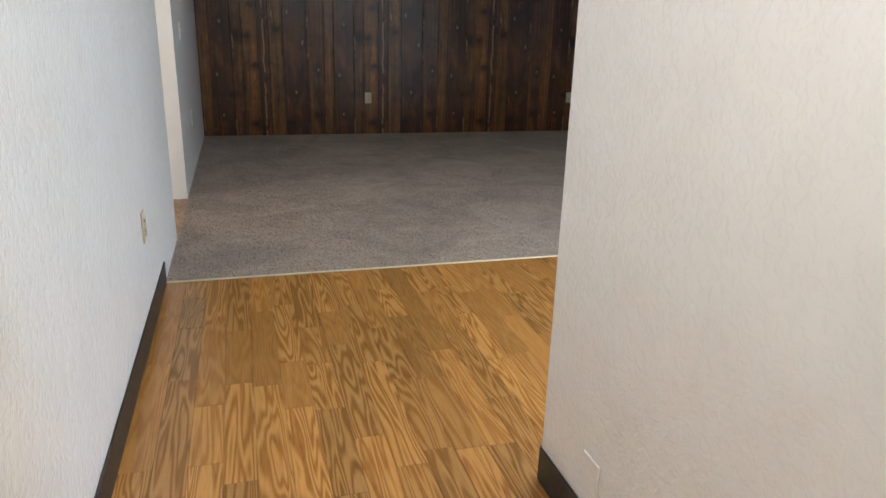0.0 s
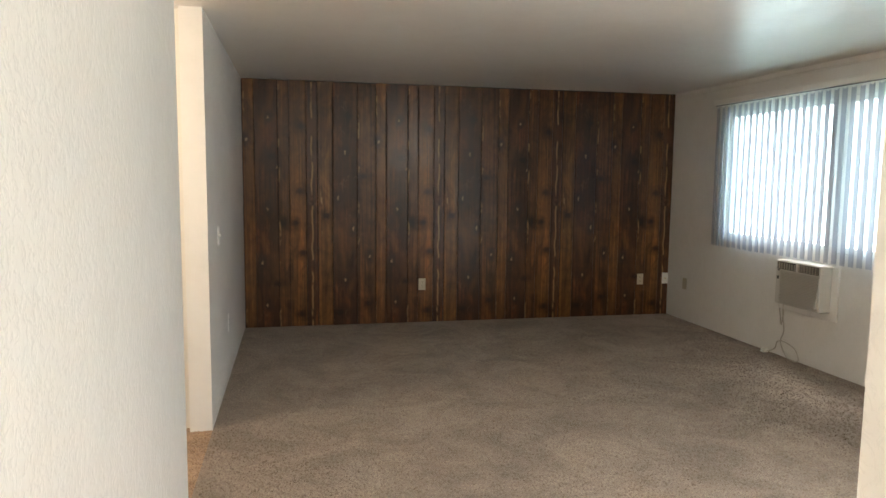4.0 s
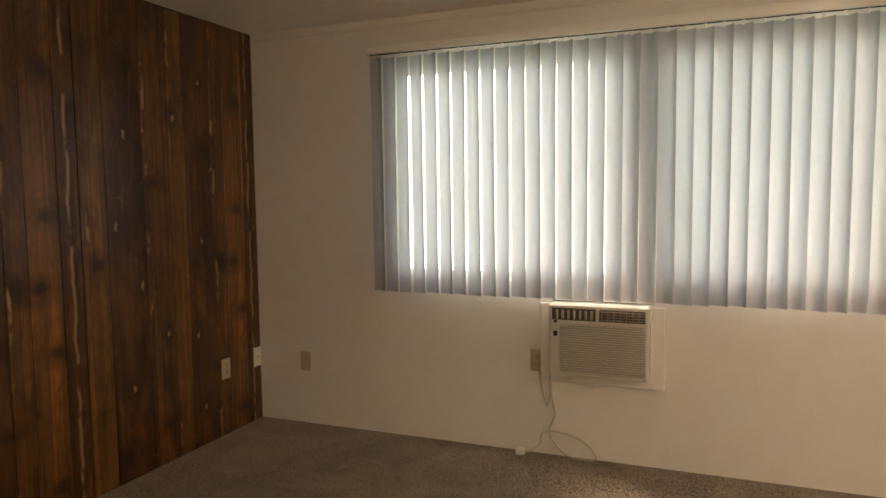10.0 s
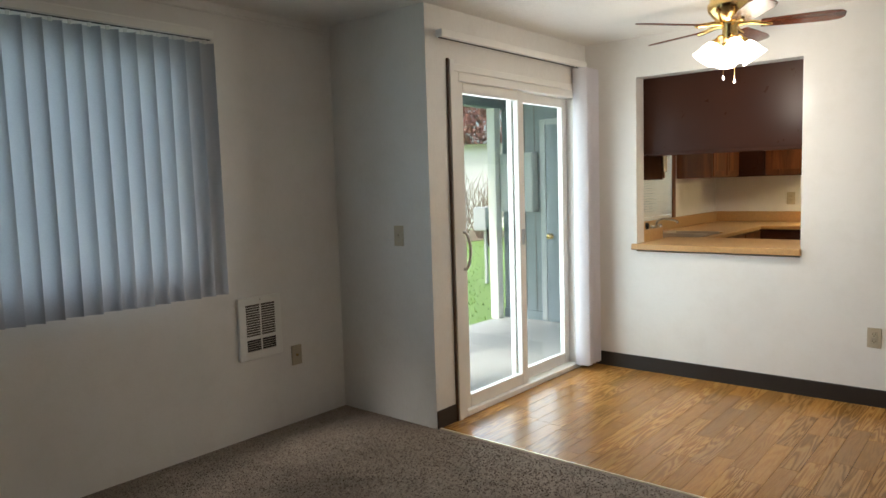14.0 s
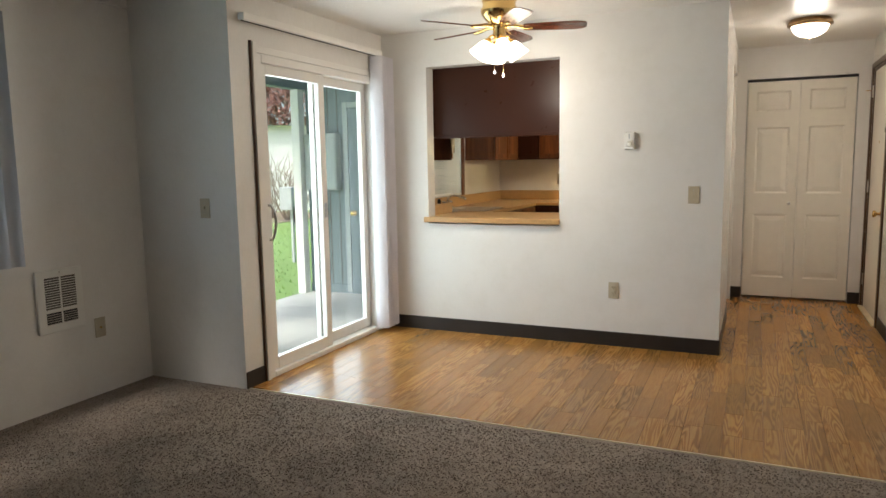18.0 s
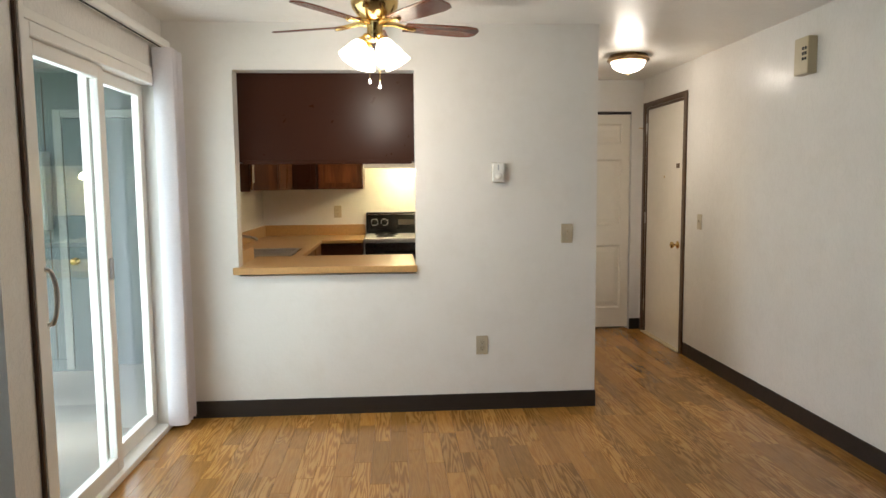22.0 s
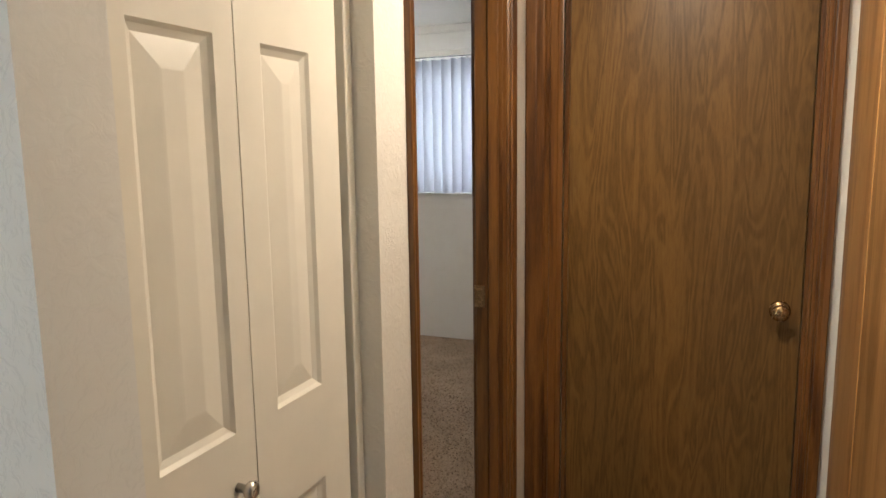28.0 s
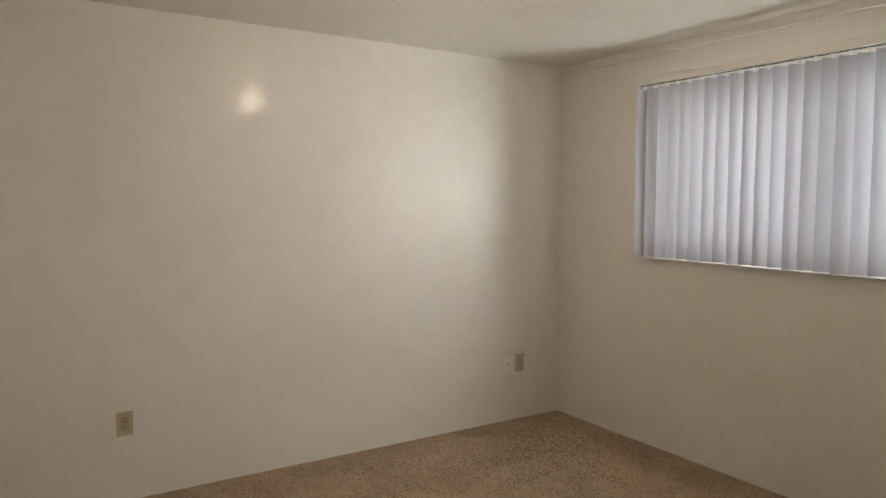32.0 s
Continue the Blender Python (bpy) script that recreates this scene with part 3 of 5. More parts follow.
def add_tube(bm, pts, r, segs=8):
    pts = [Vector(p) for p in pts]
    prev = None
    for i, p in enumerate(pts):
        d = (pts[min(i + 1, len(pts) - 1)] - pts[max(i - 1, 0)]).normalized()
        q = d.to_track_quat("Z", "Y")
        rr = r[i] if isinstance(r, (list, tuple)) else r
        ring = [bm.verts.new(p + q @ Vector((rr * math.cos(a), rr * math.sin(a), 0))) for a in [2 * math.pi * k / segs for k in range(segs)]]
        if prev:
            best = min(range(segs), key=lambda s: (ring[s].co - prev[0].co).length)
            ring = ring[best:] + ring[:best]
            for k in range(segs):
                bm.faces.new((prev[k], prev[(k + 1) % segs], ring[(k + 1) % segs], ring[k]))
        else:
            bm.faces.new(ring[::-1])
        prev = ring
    bm.faces.new(prev)
    return bm


def tube(pts, r, segs=8):
    return add_tube(bmesh.new(), pts, r, segs)


def curve_pts(pts, n=8):
    """Smooth points through the given ones."""
    p = [Vector(v) for v in pts]
    p = [p[0] * 2 - p[1], *p, p[-1] * 2 - p[-2]]
    out = []
    for a, b, c, d in zip(p, p[1:], p[2:], p[3:]):
        for k in range(n):
            t = k / n
            out.append(0.5 * ((2 * b) + (c - a) * t + (2 * a - 5 * b + 4 * c - d) * t * t + (3 * b - a - 3 * c + d) * t ** 3))
    return out + [p[-2]]


def wall_mesh(axis, p0, p1, a0, a1, z0, z1, holes=()):
    """A wall from p0 to p1 in thickness (axis 'x' or 'y'), from a0 to a1 along, with rectangular holes (a0, a1, z0, z1)."""
    us = sorted({a0, a1, *[v for h in holes for v in h[:2] if a0 < v < a1]})
    zs = sorted({z0, z1, *[v for h in holes for v in h[2:] if z0 < v < z1]})
    solid = lambda i, k: 0 <= i < len(us) - 1 and 0 <= k < len(zs) - 1 and not any(h[0] <= us[i] + 1e-6 and us[i + 1] <= h[1] + 1e-6 and h[2] <= zs[k] + 1e-6 and zs[k + 1] <= h[3] + 1e-6 for h in holes)
    bm, cache = bmesh.new(), {}

    def v(p, u, z):
        co = (p, u, z) if axis == "x" else (u, p, z)
        if co not in cache:
            cache[co] = bm.verts.new(co)
        return cache[co]

    for i in range(len(us) - 1):
        for k in range(len(zs) - 1):
            if not solid(i, k):
                continue
            u0, u1, w0, w1 = us[i], us[i + 1], zs[k], zs[k + 1]
            for p in (p0, p1):
                bm.faces.new((v(p, u0, w0), v(p, u1, w0), v(p, u1, w1), v(p, u0, w1)))
            for di, dk, (ua, wa, ub, wb) in ((-1, 0, (u0, w0, u0, w1)), (1, 0, (u1, w0, u1, w1)), (0, -1, (u0, w0, u1, w0)), (0, 1, (u0, w1, u1, w1))):
                if not solid(i + di, k + dk):
                    bm.faces.new((v(p0, ua, wa), v(p1, ua, wa), v(p1, ub, wb), v(p0, ub, wb)))
    return bm


# ---------------------------------------------------------------- structure
T = 0.12
structure("floor_slab", box(-6.9, 2.75, -2.3, 7.3, -0.16, -0.03), M_CONCRETE, "concrete floor slab under the flat")
ceiling_bm = box(-6.9, 2.75, -2.3, 7.3, H, H + 0.15)
tagged(part("ceiling", ceiling_bm, M_CEIL), "off-white textured painted ceiling", "ceiling", kind="structure")

structure("wall_north", box(XW - T, XE + T, YP + 0.012, YP + T, -0.03, H), M_WALL, "wall behind the dark wood boards")
structure("wall_east", wall_mesh("x", XE, XE + 0.15, YR - T, YP + T, -0.03, H, [(3.76, 6.12, 0.90, 2.03), (4.76, 5.25, 0.45, 0.81)]), M_WALL, "off-white textured wall below and around the window")
structure("wall_return", box(XS, XE + 0.15, YR - T, YR, -0.03, H), M_WALL, "off-white textured return wall beside the patio door")
structure("wall_patio", wall_mesh("x", XS, XS + T, YK - T, YR - T, -0.03, H, [(1.20, 2.59, 0.0, 1.97)]), M_WALL, "off-white wall with the patio door")
structure("wall_kitchen", wall_mesh("y", YK - T, YK, XK, XS, -0.03, H, [(0.385, 1.425, 0.845, 2.035)]), M_WALL, "off-white textured wall with a pass-through to the kitchen")
structure("wall_hall_east", wall_mesh("x", XK, XK + T, YB - T, YK - T, -0.03, H, [(-1.0, -0.15, -0.03, 2.05)]), M_WALL, "off-white hall wall with a kitchen doorway")
structure("wall_hall_end", wall_mesh("y", YB - T, YB, XW, XK, -0.03, H, [(-1.675, -0.795, -0.03, 2.02)]), M_WALL, "off-white end wall of the hall around the closet")
structure("wall_closet_back", box(XW, XK + T, YB - 0.75, YB - 0.65, -0.03, H), M_WALL, "plain closet back wall")
structure("wall_west_south", wall_mesh("x", XW - T, XW, YB - 0.75, YA0 - 0.010, -0.03, H, [(-1.02, -0.19, 0.0, 2.04)]), M_WALL, "long off-white textured wall with the entry door")
structure("wall_west_north", box(XW - T, XW, 4.372, YP + T, -0.03, H), M_WALL, "off-white textured wall beside the boarded wall")
structure("wall_alcove_south", wall_mesh("y", YA0 - 0.09, YA0, XB, XW - T, -0.03, H, [(-2.521, XW - T, -0.03, 2.05), (JR - 0.018, JL + 0.018, -0.03, 2.05)]), M_WALL_END, "off-white textured wall with a closet and the bedroom doorway")
structure("wall_alcove_north", wall_mesh("y", YA1, YA1 + T, XB, XW - T, -0.03, H, [(-3.585, -2.735, -0.03, 2.04)]), M_WALL_END, "off-white textured alcove wall with an oak closet")
structure("wall_alcove_west", wall_mesh("x", XB - T, XB, YA0 - 0.11, YA1 + T, -0.03, H, [(3.59, 4.36, -0.03, 2.06)]), M_WALL_END, "off-white wall around the brown wooden door")
structure("wall_bath_back", box(XB - 1.0, XB - 0.9, YA0, YA1 + T, -0.03, H), M_WALL, "plain wall behind the brown door")
structure("wall_linen_back", box(-2.62, XW - T, 2.75, 2.85, -0.03, H), M_WALL, "plain back wall of the small closet")
structure("wall_bedroom_east", box(-2.62, -2.56, BS, 3.383, -0.03, H), M_WALL, "plain off-white bedroom wall")
structure("wall_bedroom_south", box(BW - 0.15, -2.56, BS - T, BS, -0.03, H), M_WALL, "off-white textured bedroom wall")
structure("wall_bedroom_west", wall_mesh("x", BW - 0.15, BW, BS - T, 3.9, -0.03, H, [(BWY, BWY + BWW, BWZ, BWZ + BWH)]), M_WALL, "off-white bedroom wall around the window")
structure("wall_bedroom_north", box(BW, XB - 0.002, 3.384, 3.474, -0.03, H), M_WALL, "plain off-white bedroom wall")
structure("wall_kitchen_east", wall_mesh("x", 1.75, 1.93, -1.62, YK - T, -0.03, H, [(-0.37, 0.48, 1.00, 2.0)]), M_WALL, "off-white kitchen wall with a window")
structure("wall_kitchen_south", box(XK, 1.93, -1.62, -1.50, -0.03, H), M_WALL, "off-white kitchen wall behind the stove")

structure("carpet_living", box(XW, XE, CY, YP + 0.012, -0.03, 0.0), M_CARPET, "grey-brown cut-pile carpet")
structure("carpet_alcove", box(XB, XW, YA0, YA1, -0.03, 0.0), M_CARPET_LAMPLIT, "trodden cut-pile carpet in the alcove, warm lamp light mixed into its colour")
structure("carpet_bedroom", box(BW, -2.62, BS, YA0 - 0.0, -0.03, -0.0005), M_CARPET_BED_LIT, "brown cut-pile carpet in the bedroom, warm light mixed into its colour")
structure("carpet_closet", box(-2.56, XW - T, 2.85, YA0, -0.03, -0.0005), M_CARPET_LAMPLIT, "trodden carpet in the small closet, warm lamp light mixed into its colour")
structure("carpet_bath_sill", box(XB - T, XB, 3.59, 4.36, -0.03, -0.0005), M_CARPET_LAMPLIT, "carpet under the brown door")
structure("carpet_side_sill", box(-3.585, -2.735, YA1, YA1 + T, -0.03, -0.0005), M_CARPET_LAMPLIT, "carpet under the oak closet doors")
structure("floor_kitchen", box(XK + T, 1.75, -1.50, YK - T, -0.03, 0.0), M_PLANK, "oak-look vinyl kitchen floor")
structure("floor_kitchen_sill", box(XK, XK + T, -1.0, -0.15, -0.03, -0.001), M_PLANK, "oak-look vinyl in the kitchen doorway")
floor_dining = structure("floor_dining", box(XW, XS, YB - 0.75, CY, -0.03, -0.006), plain("plank_joint", (0.250, 0.115, 0.032), 0.4), "oak-look vinyl strip floor")
structure("trim_carpet_edge", box(XW, XS + 0.6, CY - 0.011, CY + 0.003, -0.004, 0.004, 0.002), M_STRIP, "thin cream strip between carpet and vinyl floor")
structure("trim_ceiling_east", tube([(XE - 0.004, YR, H - 0.045), (XE - 0.004, YP, H - 0.045)], 0.008, 6), M_WALL, "painted caulk bead along the ceiling")
structure("trim_ceiling_bedroom", tube([(BW + 0.004, BS, H - 0.05), (BW + 0.004, 3.36, H - 0.05)], 0.008, 6), M_WALL, "painted caulk bead along the bedroom ceiling")


def cove_base(name, x0, x1, y0, y1):
    structure(name, box(x0, x1, y0, y1, -0.006, 0.102, 0.003), M_BASE, "dark brown-black vinyl cove base")


G = 0.006
cove_base("baseboard_kitchen", XK - G, XS, YK, YK + G)
cove_base("baseboard_hall_east", XK - G, XK, -0.15, YK)
cove_base("baseboard_west", XW, XW + G, -0.13, CY)
cove_base("baseboard_west_south", XW, XW + G, YB, -1.08)
cove_base("baseboard_patio", XS - G, XS, 2.635, YR)
cove_base("baseboard_hall_end_a", XW, -1.675, YB, YB + G)
cove_base("baseboard_hall_end_b", -0.795, XK, YB, YB + G)


# ---------------------------------------------------------------- doors and casings
def casing_profile(bm, fixed_axis, plane, out, a0, a1, z0, z1, w=0.057, deep=1.0, flip=False):
    """Casing strips on a wall: out is +1 or -1, the way it stands proud."""
    outline = ((0, 0), (0, 0.010), (0.03, 0.011), (0.12, 0.011), (0.15, 0.017), (0.33, 0.017), (0.36, 0.011), (0.46, 0.011), (0.49, 0.019), (0.54, 0.020), (0.70, 0.018), (0.74, 0.019), (0.96, 0.020), (1, 0.018), (1, 0))
    upright = z1 - z0 > a1 - a0
    rows = []
    for end in (0, 1):
        row = []
        for f, d in outline:
            f = 1 - f if flip else f
            u = a0 + f * w if upright else (a0, a1)[end]
            z = (z0, z1)[end] if upright else z0 + f * w
            p = plane + out * d * deep
            row.append(bm.verts.new((p, u, z) if fixed_axis == "x" else (u, p, z)))
        rows.append(row)
    n = len(outline)
    for i in range(n):
        j = (i + 1) % n
        bm.faces.new((rows[0][i], rows[0][j], rows[1][j], rows[1][i]))
    bm.faces.new(rows[0][::-1])
    bm.faces.new(rows[1])
    bmesh.ops.recalc_face_normals(bm, faces=bm.faces[:])


def door_casing(parent, axis, plane, out, a0, a1, top, mat, mat_top, w=0.057, deep=1.0):
    for nm, u0, u1, z0, z1, mt in (("casing", a0 - w, a0, 0.0, top + w, mat), ("casing", a1, a1 + w, 0.0, top + w, mat), ("casing", a0, a1, top, top + w, mat_top)):
        bm = bmesh.new()
        casing_profile(bm, axis, plane, out, u0, u1, z0, z1, w, deep, u1 == a0)
        part(nm, bm, mt, parent)


def jamb_set(parent, axis, p0, p1, a0, a1, top, mat, t=0.018):
    """Lining of an opening, with stops."""
    for u0, u1, z0, z1 in ((a0, a0 + t, 0.0, top), (a1 - t, a1, 0.0, top), (a0 + t, a1 - t, top - t, top)):
        bm = box(p0, p1, u0, u1, z0, z1, 0.002) if axis == "x" else box(u0, u1, p0, p1, z0, z1, 0.002)
        part("jamb", bm, mat, parent)


def knob_mesh(m, r=0.027, reach=0.062):
    return lathe([(0.030, 0.0), (0.031, 0.004), (0.024, 0.009), (0.011, 0.013), (0.010, reach * 0.5), (r * 0.75, reach * 0.62), (r, reach * 0.78), (r * 0.92, reach * 0.93), (r * 0.55, reach), (0.0, reach)], 20, m)


def panelled_leaf(parent, axis, plane, out, a0, a1, z0, z1, rows, mat, side=(0.075, 0.075), th=0.034):
    """A moulded door leaf: sunk frames with raised fields."""
    bm = bmesh.new()

    def put(u, d, z):
        return (plane + out * d, u, z) if axis == "x" else (u, plane + out * d, z)

    def quad(pts):
        bm.faces.new([bm.verts.new(put(*p)) for p in pts])

    u0, u1 = a0 + side[0], a1 - side[1]
    zs = [z0]
    for r0, r1 in rows:
        zs += [r0, r1]
    zs.append(z1)
    quad([(a0, 0, z0), (u0, 0, z0), (u0, 0, z1), (a0, 0, z1)])
    quad([(u1, 0, z0), (a1, 0, z0), (a1, 0, z1), (u1, 0, z1)])
    for k in range(0, len(zs), 2):
        quad([(u0, 0, zs[k]), (u1, 0, zs[k]), (u1, 0, zs[k + 1]), (u0, 0, zs[k + 1])])
    for r0, r1 in rows:
        steps = [(0.0, 0.0), (0.006, -0.006), (0.016, -0.011), (0.024, -0.0095), (0.056, -0.004), (0.060, -0.0035)]
        for (i0, d0), (i1, d1) in zip(steps, steps[1:]):
            A = [(u0 + i0, d0, r0 + i0), (u1 - i0, d0, r0 + i0), (u1 - i0, d0, r1 - i0), (u0 + i0, d0, r1 - i0)]
            B = [(u0 + i1, d1, r0 + i1), (u1 - i1, d1, r0 + i1), (u1 - i1, d1, r1 - i1), (u0 + i1, d1, r1 - i1)]
            for q in range(4):
                quad([A[q], A[(q + 1) % 4], B[(q + 1) % 4], B[q]])
        i, d = steps[-1]
        quad([(u0 + i, d, r0 + i), (u1 - i, d, r0 + i), (u1 - i, d, r1 - i), (u0 + i, d, r1 - i)])
    for A, B in (((a0, z0), (a1, z0)), ((a1, z0), (a1, z1)), ((a1, z1), (a0, z1)), ((a0, z1), (a0, z0))):
        quad([(A[0], 0, A[1]), (B[0], 0, B[1]), (B[0], -th, B[1]), (A[0], -th, A[1])])
    quad([(a0, -th, z0), (a0, -th, z1), (a1, -th, z1), (a1, -th, z0)])
    bmesh.ops.remove_doubles(bm, verts=bm.verts, dist=0.0004)
    return part("leaf", bm, mat, parent)


ROWS = [(0.20, 0.79), (0.985, 1.585), (1.73, 1.91)]
# hall closet, folded shut
bif = thing("bifold_door", "cream six-panel bifold closet door, shut", "closet door", pose(0, 0, 0))
l1 = panelled_leaf(bif, "y", YB - 0.03, 1, -1.668, -1.236, 0.02, 1.995, ROWS, M_DOORWHITE)
l2 = panelled_leaf(bif, "y", YB - 0.03, 1, -1.232, -0.803, 0.02, 1.995, ROWS, M_DOORWHITE)
part("knob", lathe([(0.008, 0), (0.007, 0.014), (0.015, 0.022), (0.016, 0.030), (0.010, 0.035), (0.0, 0.036)], 16, Matrix.Translation((-1.175, YB - 0.03, 0.893)) @ pose(0, 0, 0, -90)), M_NICKEL, l2, "small satin knob", True)
part("track", box(-1.675, -0.795, YB - 0.05, YB - 0.02, 1.998, 2.018), M_SLOT, bif)
# linen closet by the bedroom
bif2 = thing("bifold_door", "cream panelled bifold closet door beside the bedroom doorway", "closet door", pose(0, 0, 0))
l3 = panelled_leaf(bif2, "y", YA0 - 0.058, 1, -2.174, -1.900, 0.015, 2.035, [(0.20, 0.80), (0.987, 1.607), (1.752, 1.930)], M_DOORWHITE, (0.046, 0.067))
l4 = panelled_leaf(bif2, "y", YA0 - 0.058, 1, -2.472, -2.177, 0.015, 2.035, [(0.20, 0.80), (0.987, 1.607), (1.752, 1.930)], M_DOORWHITE, (0.093, 0.062))
part("knob", lathe([(0.008, 0), (0.007, 0.014), (0.015, 0.022), (0.016, 0.030), (0.010, 0.035), (0.0, 0.036)], 16, Matrix.Translation((-2.125, YA0 - 0.058, 0.897)) @ pose(0, 0, 0, -90)), M_NICKEL, l3, "small satin knob", True)
part("jamb_stop", box(-2.520, -2.492, YA0 - 0.079, YA0 - 0.050, 0.0, 2.036, 0.002), M_DOORWHITE, bif2)
part("track", box(-2.495, -1.932, YA0 - 0.09, YA0 - 0.06, 2.037, 2.049), M_SLOT, bif2)

# entry door
entry = thing("door_entry", "white flush entry door with brass knob, closed, dark brown frame", "door", pose(0, 0, 0))
jamb_set(entry, "x", XW - T, XW, -1.02, -0.19, 2.04, M_TRIM_DARK, 0.02)
for u0, u1, z0, z1 in ((-1.075, -1.02, 0.0, 2.085), (-0.19, -0.135, 0.0, 2.085), (-1.02, -0.19, 2.04, 2.085)):
    part("casing", box(XW, XW + 0.014, u0, u1, z0, z1, 0.003), M_TRIM_DARK, entry)
slab = part("leaf", box(XW - 0.050, XW - 0.008, -0.998, -0.212, 0.012, 2.018, 0.002), M_ENTRY, entry, "white painted flush leaf")
part("knob", knob_mesh(Matrix.Translation((XW - 0.008, -0.290, 0.865)) @ pose(0, 0, 0, 0, 90)), M_BRASS, slab, "polished brass knob", True)
part("viewer_plate", box(XW - 0.008, XW - 0.002, -0.345, -0.290, 1.488, 1.524, 0.001), M_TRIM_DARK, slab, "small dark plate with numerals")
part("viewer", lathe([(0.008, 0), (0.008, 0.004), (0.0, 0.005)], 10, Matrix.Translation((XW - 0.008, -0.60, 1.42)) @ pose(0, 0, 0, 0, 90)), M_BRASS, slab)
part("latch_plate", box(XW - 0.010, XW + 0.002, -0.205, -0.190, 0.83, 0.90, 0.001), M_BRASS, entry)
for z in (0.25, 1.05, 1.85):
    part("hinge", tube([(XW + 0.004, -1.006, z - 0.05), (XW + 0.004, -1.006, z + 0.05)], 0.007, 8), M_NICKEL, entry)
part("door_guard", tube([(XW + 0.004, -1.04, 1.862), (XW + 0.045, -1.04, 1.862), (XW + 0.045, -1.085, 1.866)], 0.005, 6), M_BRASS, entry, "brass swing guard")
part("threshold", box(XW - 0.03, XW + 0.03, -1.02, -0.19, -0.004, 0.010, 0.003), M_STRIP, entry)

# bedroom doorway
bed_frame = thing("door_frame_bedroom", "open bedroom doorway with dark stained wood casing", "door frame", pose(0, 0, 0))
jamb_set(bed_frame, "y", YA0 - 0.091, YA0, JR - 0.018, JL + 0.018, 2.05, M_CASING, 0.018)
for u0, u1, z0, z1, w, mt in ((JR - 0.093, JR - 0.004, 0.0, 2.091, 0.089, M_CASING), (JL + 0.002, JL + 0.034, 0.0, 2.091, 0.032, M_CASING), (JR - 0.004, JL + 0.003, 2.037, 2.091, 0.054, M_CASING_H)):
    bm = bmesh.new()
    casing_profile(bm, "y", YA0, 1, u0, u1, z0, z1, w, 1.0 if w > 0.04 else 0.7, u0 < JR - 0.01)
    part("casing", bm, mt, bed_frame)
door_casing(bed_frame, "y", YA0 - 0.09, -1, JR - 0.012, JL + 0.012, 2.037, M_CASING, M_CASING_H)
part("stop", box(JR, JR + 0.011, YA0 - 0.044, YA0 - 0.012, 0, 2.03, 0.002), M_CASING, bed_frame)
part("stop", box(JL - 0.011, JL, YA0 - 0.044, YA0 - 0.012, 0, 2.03, 0.002), M_CASING, bed_frame)
part("strike_plate", box(JR, JR + 0.0025, YA0 - 0.094, YA0 - 0.058, 0.925, 0.997, 0.001), M_BRONZE, bed_frame, "tarnished brass strike plate")

# brown door at the end of the alcove
bath = thing("door_bath", "dark walnut-veneer flush door, shut, with a bronze knob", "door", pose(0, 0, 0))
jamb_set(bath, "x", XB - T, XB, 3.605, 4.360, 2.06, M_CASING, 0.016)
for u0, u1, z0, z1, mt in ((3.477, 3.603, 0.0, 2.115, M_CASING), (4.355, 4.412, 0.0, 2.115, M_CASING), (3.605, 4.355, 2.055, 2.115, M_CASING_H)):
    bm = bmesh.new()
    casing_profile(bm, "x", XB, 1, u0, u1, z0, z1, min(u1 - u0, z1 - z0), 1.0, u0 < 3.5)
    part("casing", bm, mt, bath)
bath_leaf = part("leaf", box(XB - 0.055, XB - 0.018, 3.618, 4.342, 0.014, 2.042, 0.002), M_DOOR, bath, "walnut-veneer flush leaf")
part("knob", knob_mesh(Matrix.Translation((XB - 0.018, 4.282, 0.922)) @ pose(0, 0, 0, 0, 90), 0.026, 0.058), M_BRONZE, bath_leaf, "dark bronze privacy knob", True)
# oak bifold closet on the far side of the alcove
oak = thing("bifold_door", "golden oak bifold closet door with two flush leaves, shut", "closet door", pose(0, 0, 0))
for u0, u1 in ((-3.572, -3.196), (-3.188, -2.762)):
    part("leaf", box(u0, u1, YA1 - 0.004, YA1 + 0.028, 0.018, 2.012, 0.003), M_OAK, oak, "golden oak flush leaf")
# Dark brown jambs and back paint the shadow gaps around the leaves.
part("jamb", box(-3.584, -3.573, YA1 - 0.001, YA1 + 0.06, 0.0, 2.03), M_TRIM_DARK, oak)
part("jamb", box(-2.760, -2.736, YA1 - 0.006, YA1 + 0.06, 0.0, 2.03, 0.002), M_TRIM_DARK, oak, "jamb edge, coloured dark for the shadow gap")
part("track", box(-3.572, -2.762, YA1 + 0.002, YA1 + 0.03, 2.016, 2.036), M_TRIM_DARK, oak)
part("closet_back", box(-3.584, -2.736, YA1 + 0.10, YA1 + 0.115, 0.0, 2.03), M_TRIM_DARK, oak)


# ---------------------------------------------------------------- windows and blinds
def window_unit(name, label, axis_x, y0, y1, z0, z1, mull, stile=0.05):
    w = thing(name, label, "window", pose(0, 0, 0))
    x0, x1 = axis_x
    f = 0.045
    for a in ((y0, y0 + f, z0, z1), (y1 - f, y1, z0, z1), (y0 + f, y1 - f, z0, z0 + f), (y0 + f, y1 - f, z1 - f, z1), (mull - stile, mull + stile, z0 + f, z1 - f)):
        part("frame", box(x0, x1, *a, 0.003), M_VINYL, w)
    for a, b in ((y0 + f, mull - stile), (mull + stile, y1 - f)):
        g = part("pane", box((x0 + x1) / 2 - 0.002, (x0 + x1) / 2 + 0.002, a, b, z0 + f, z1 - f), M_GLASS, w)
        g.visible_shadow = False
    return w


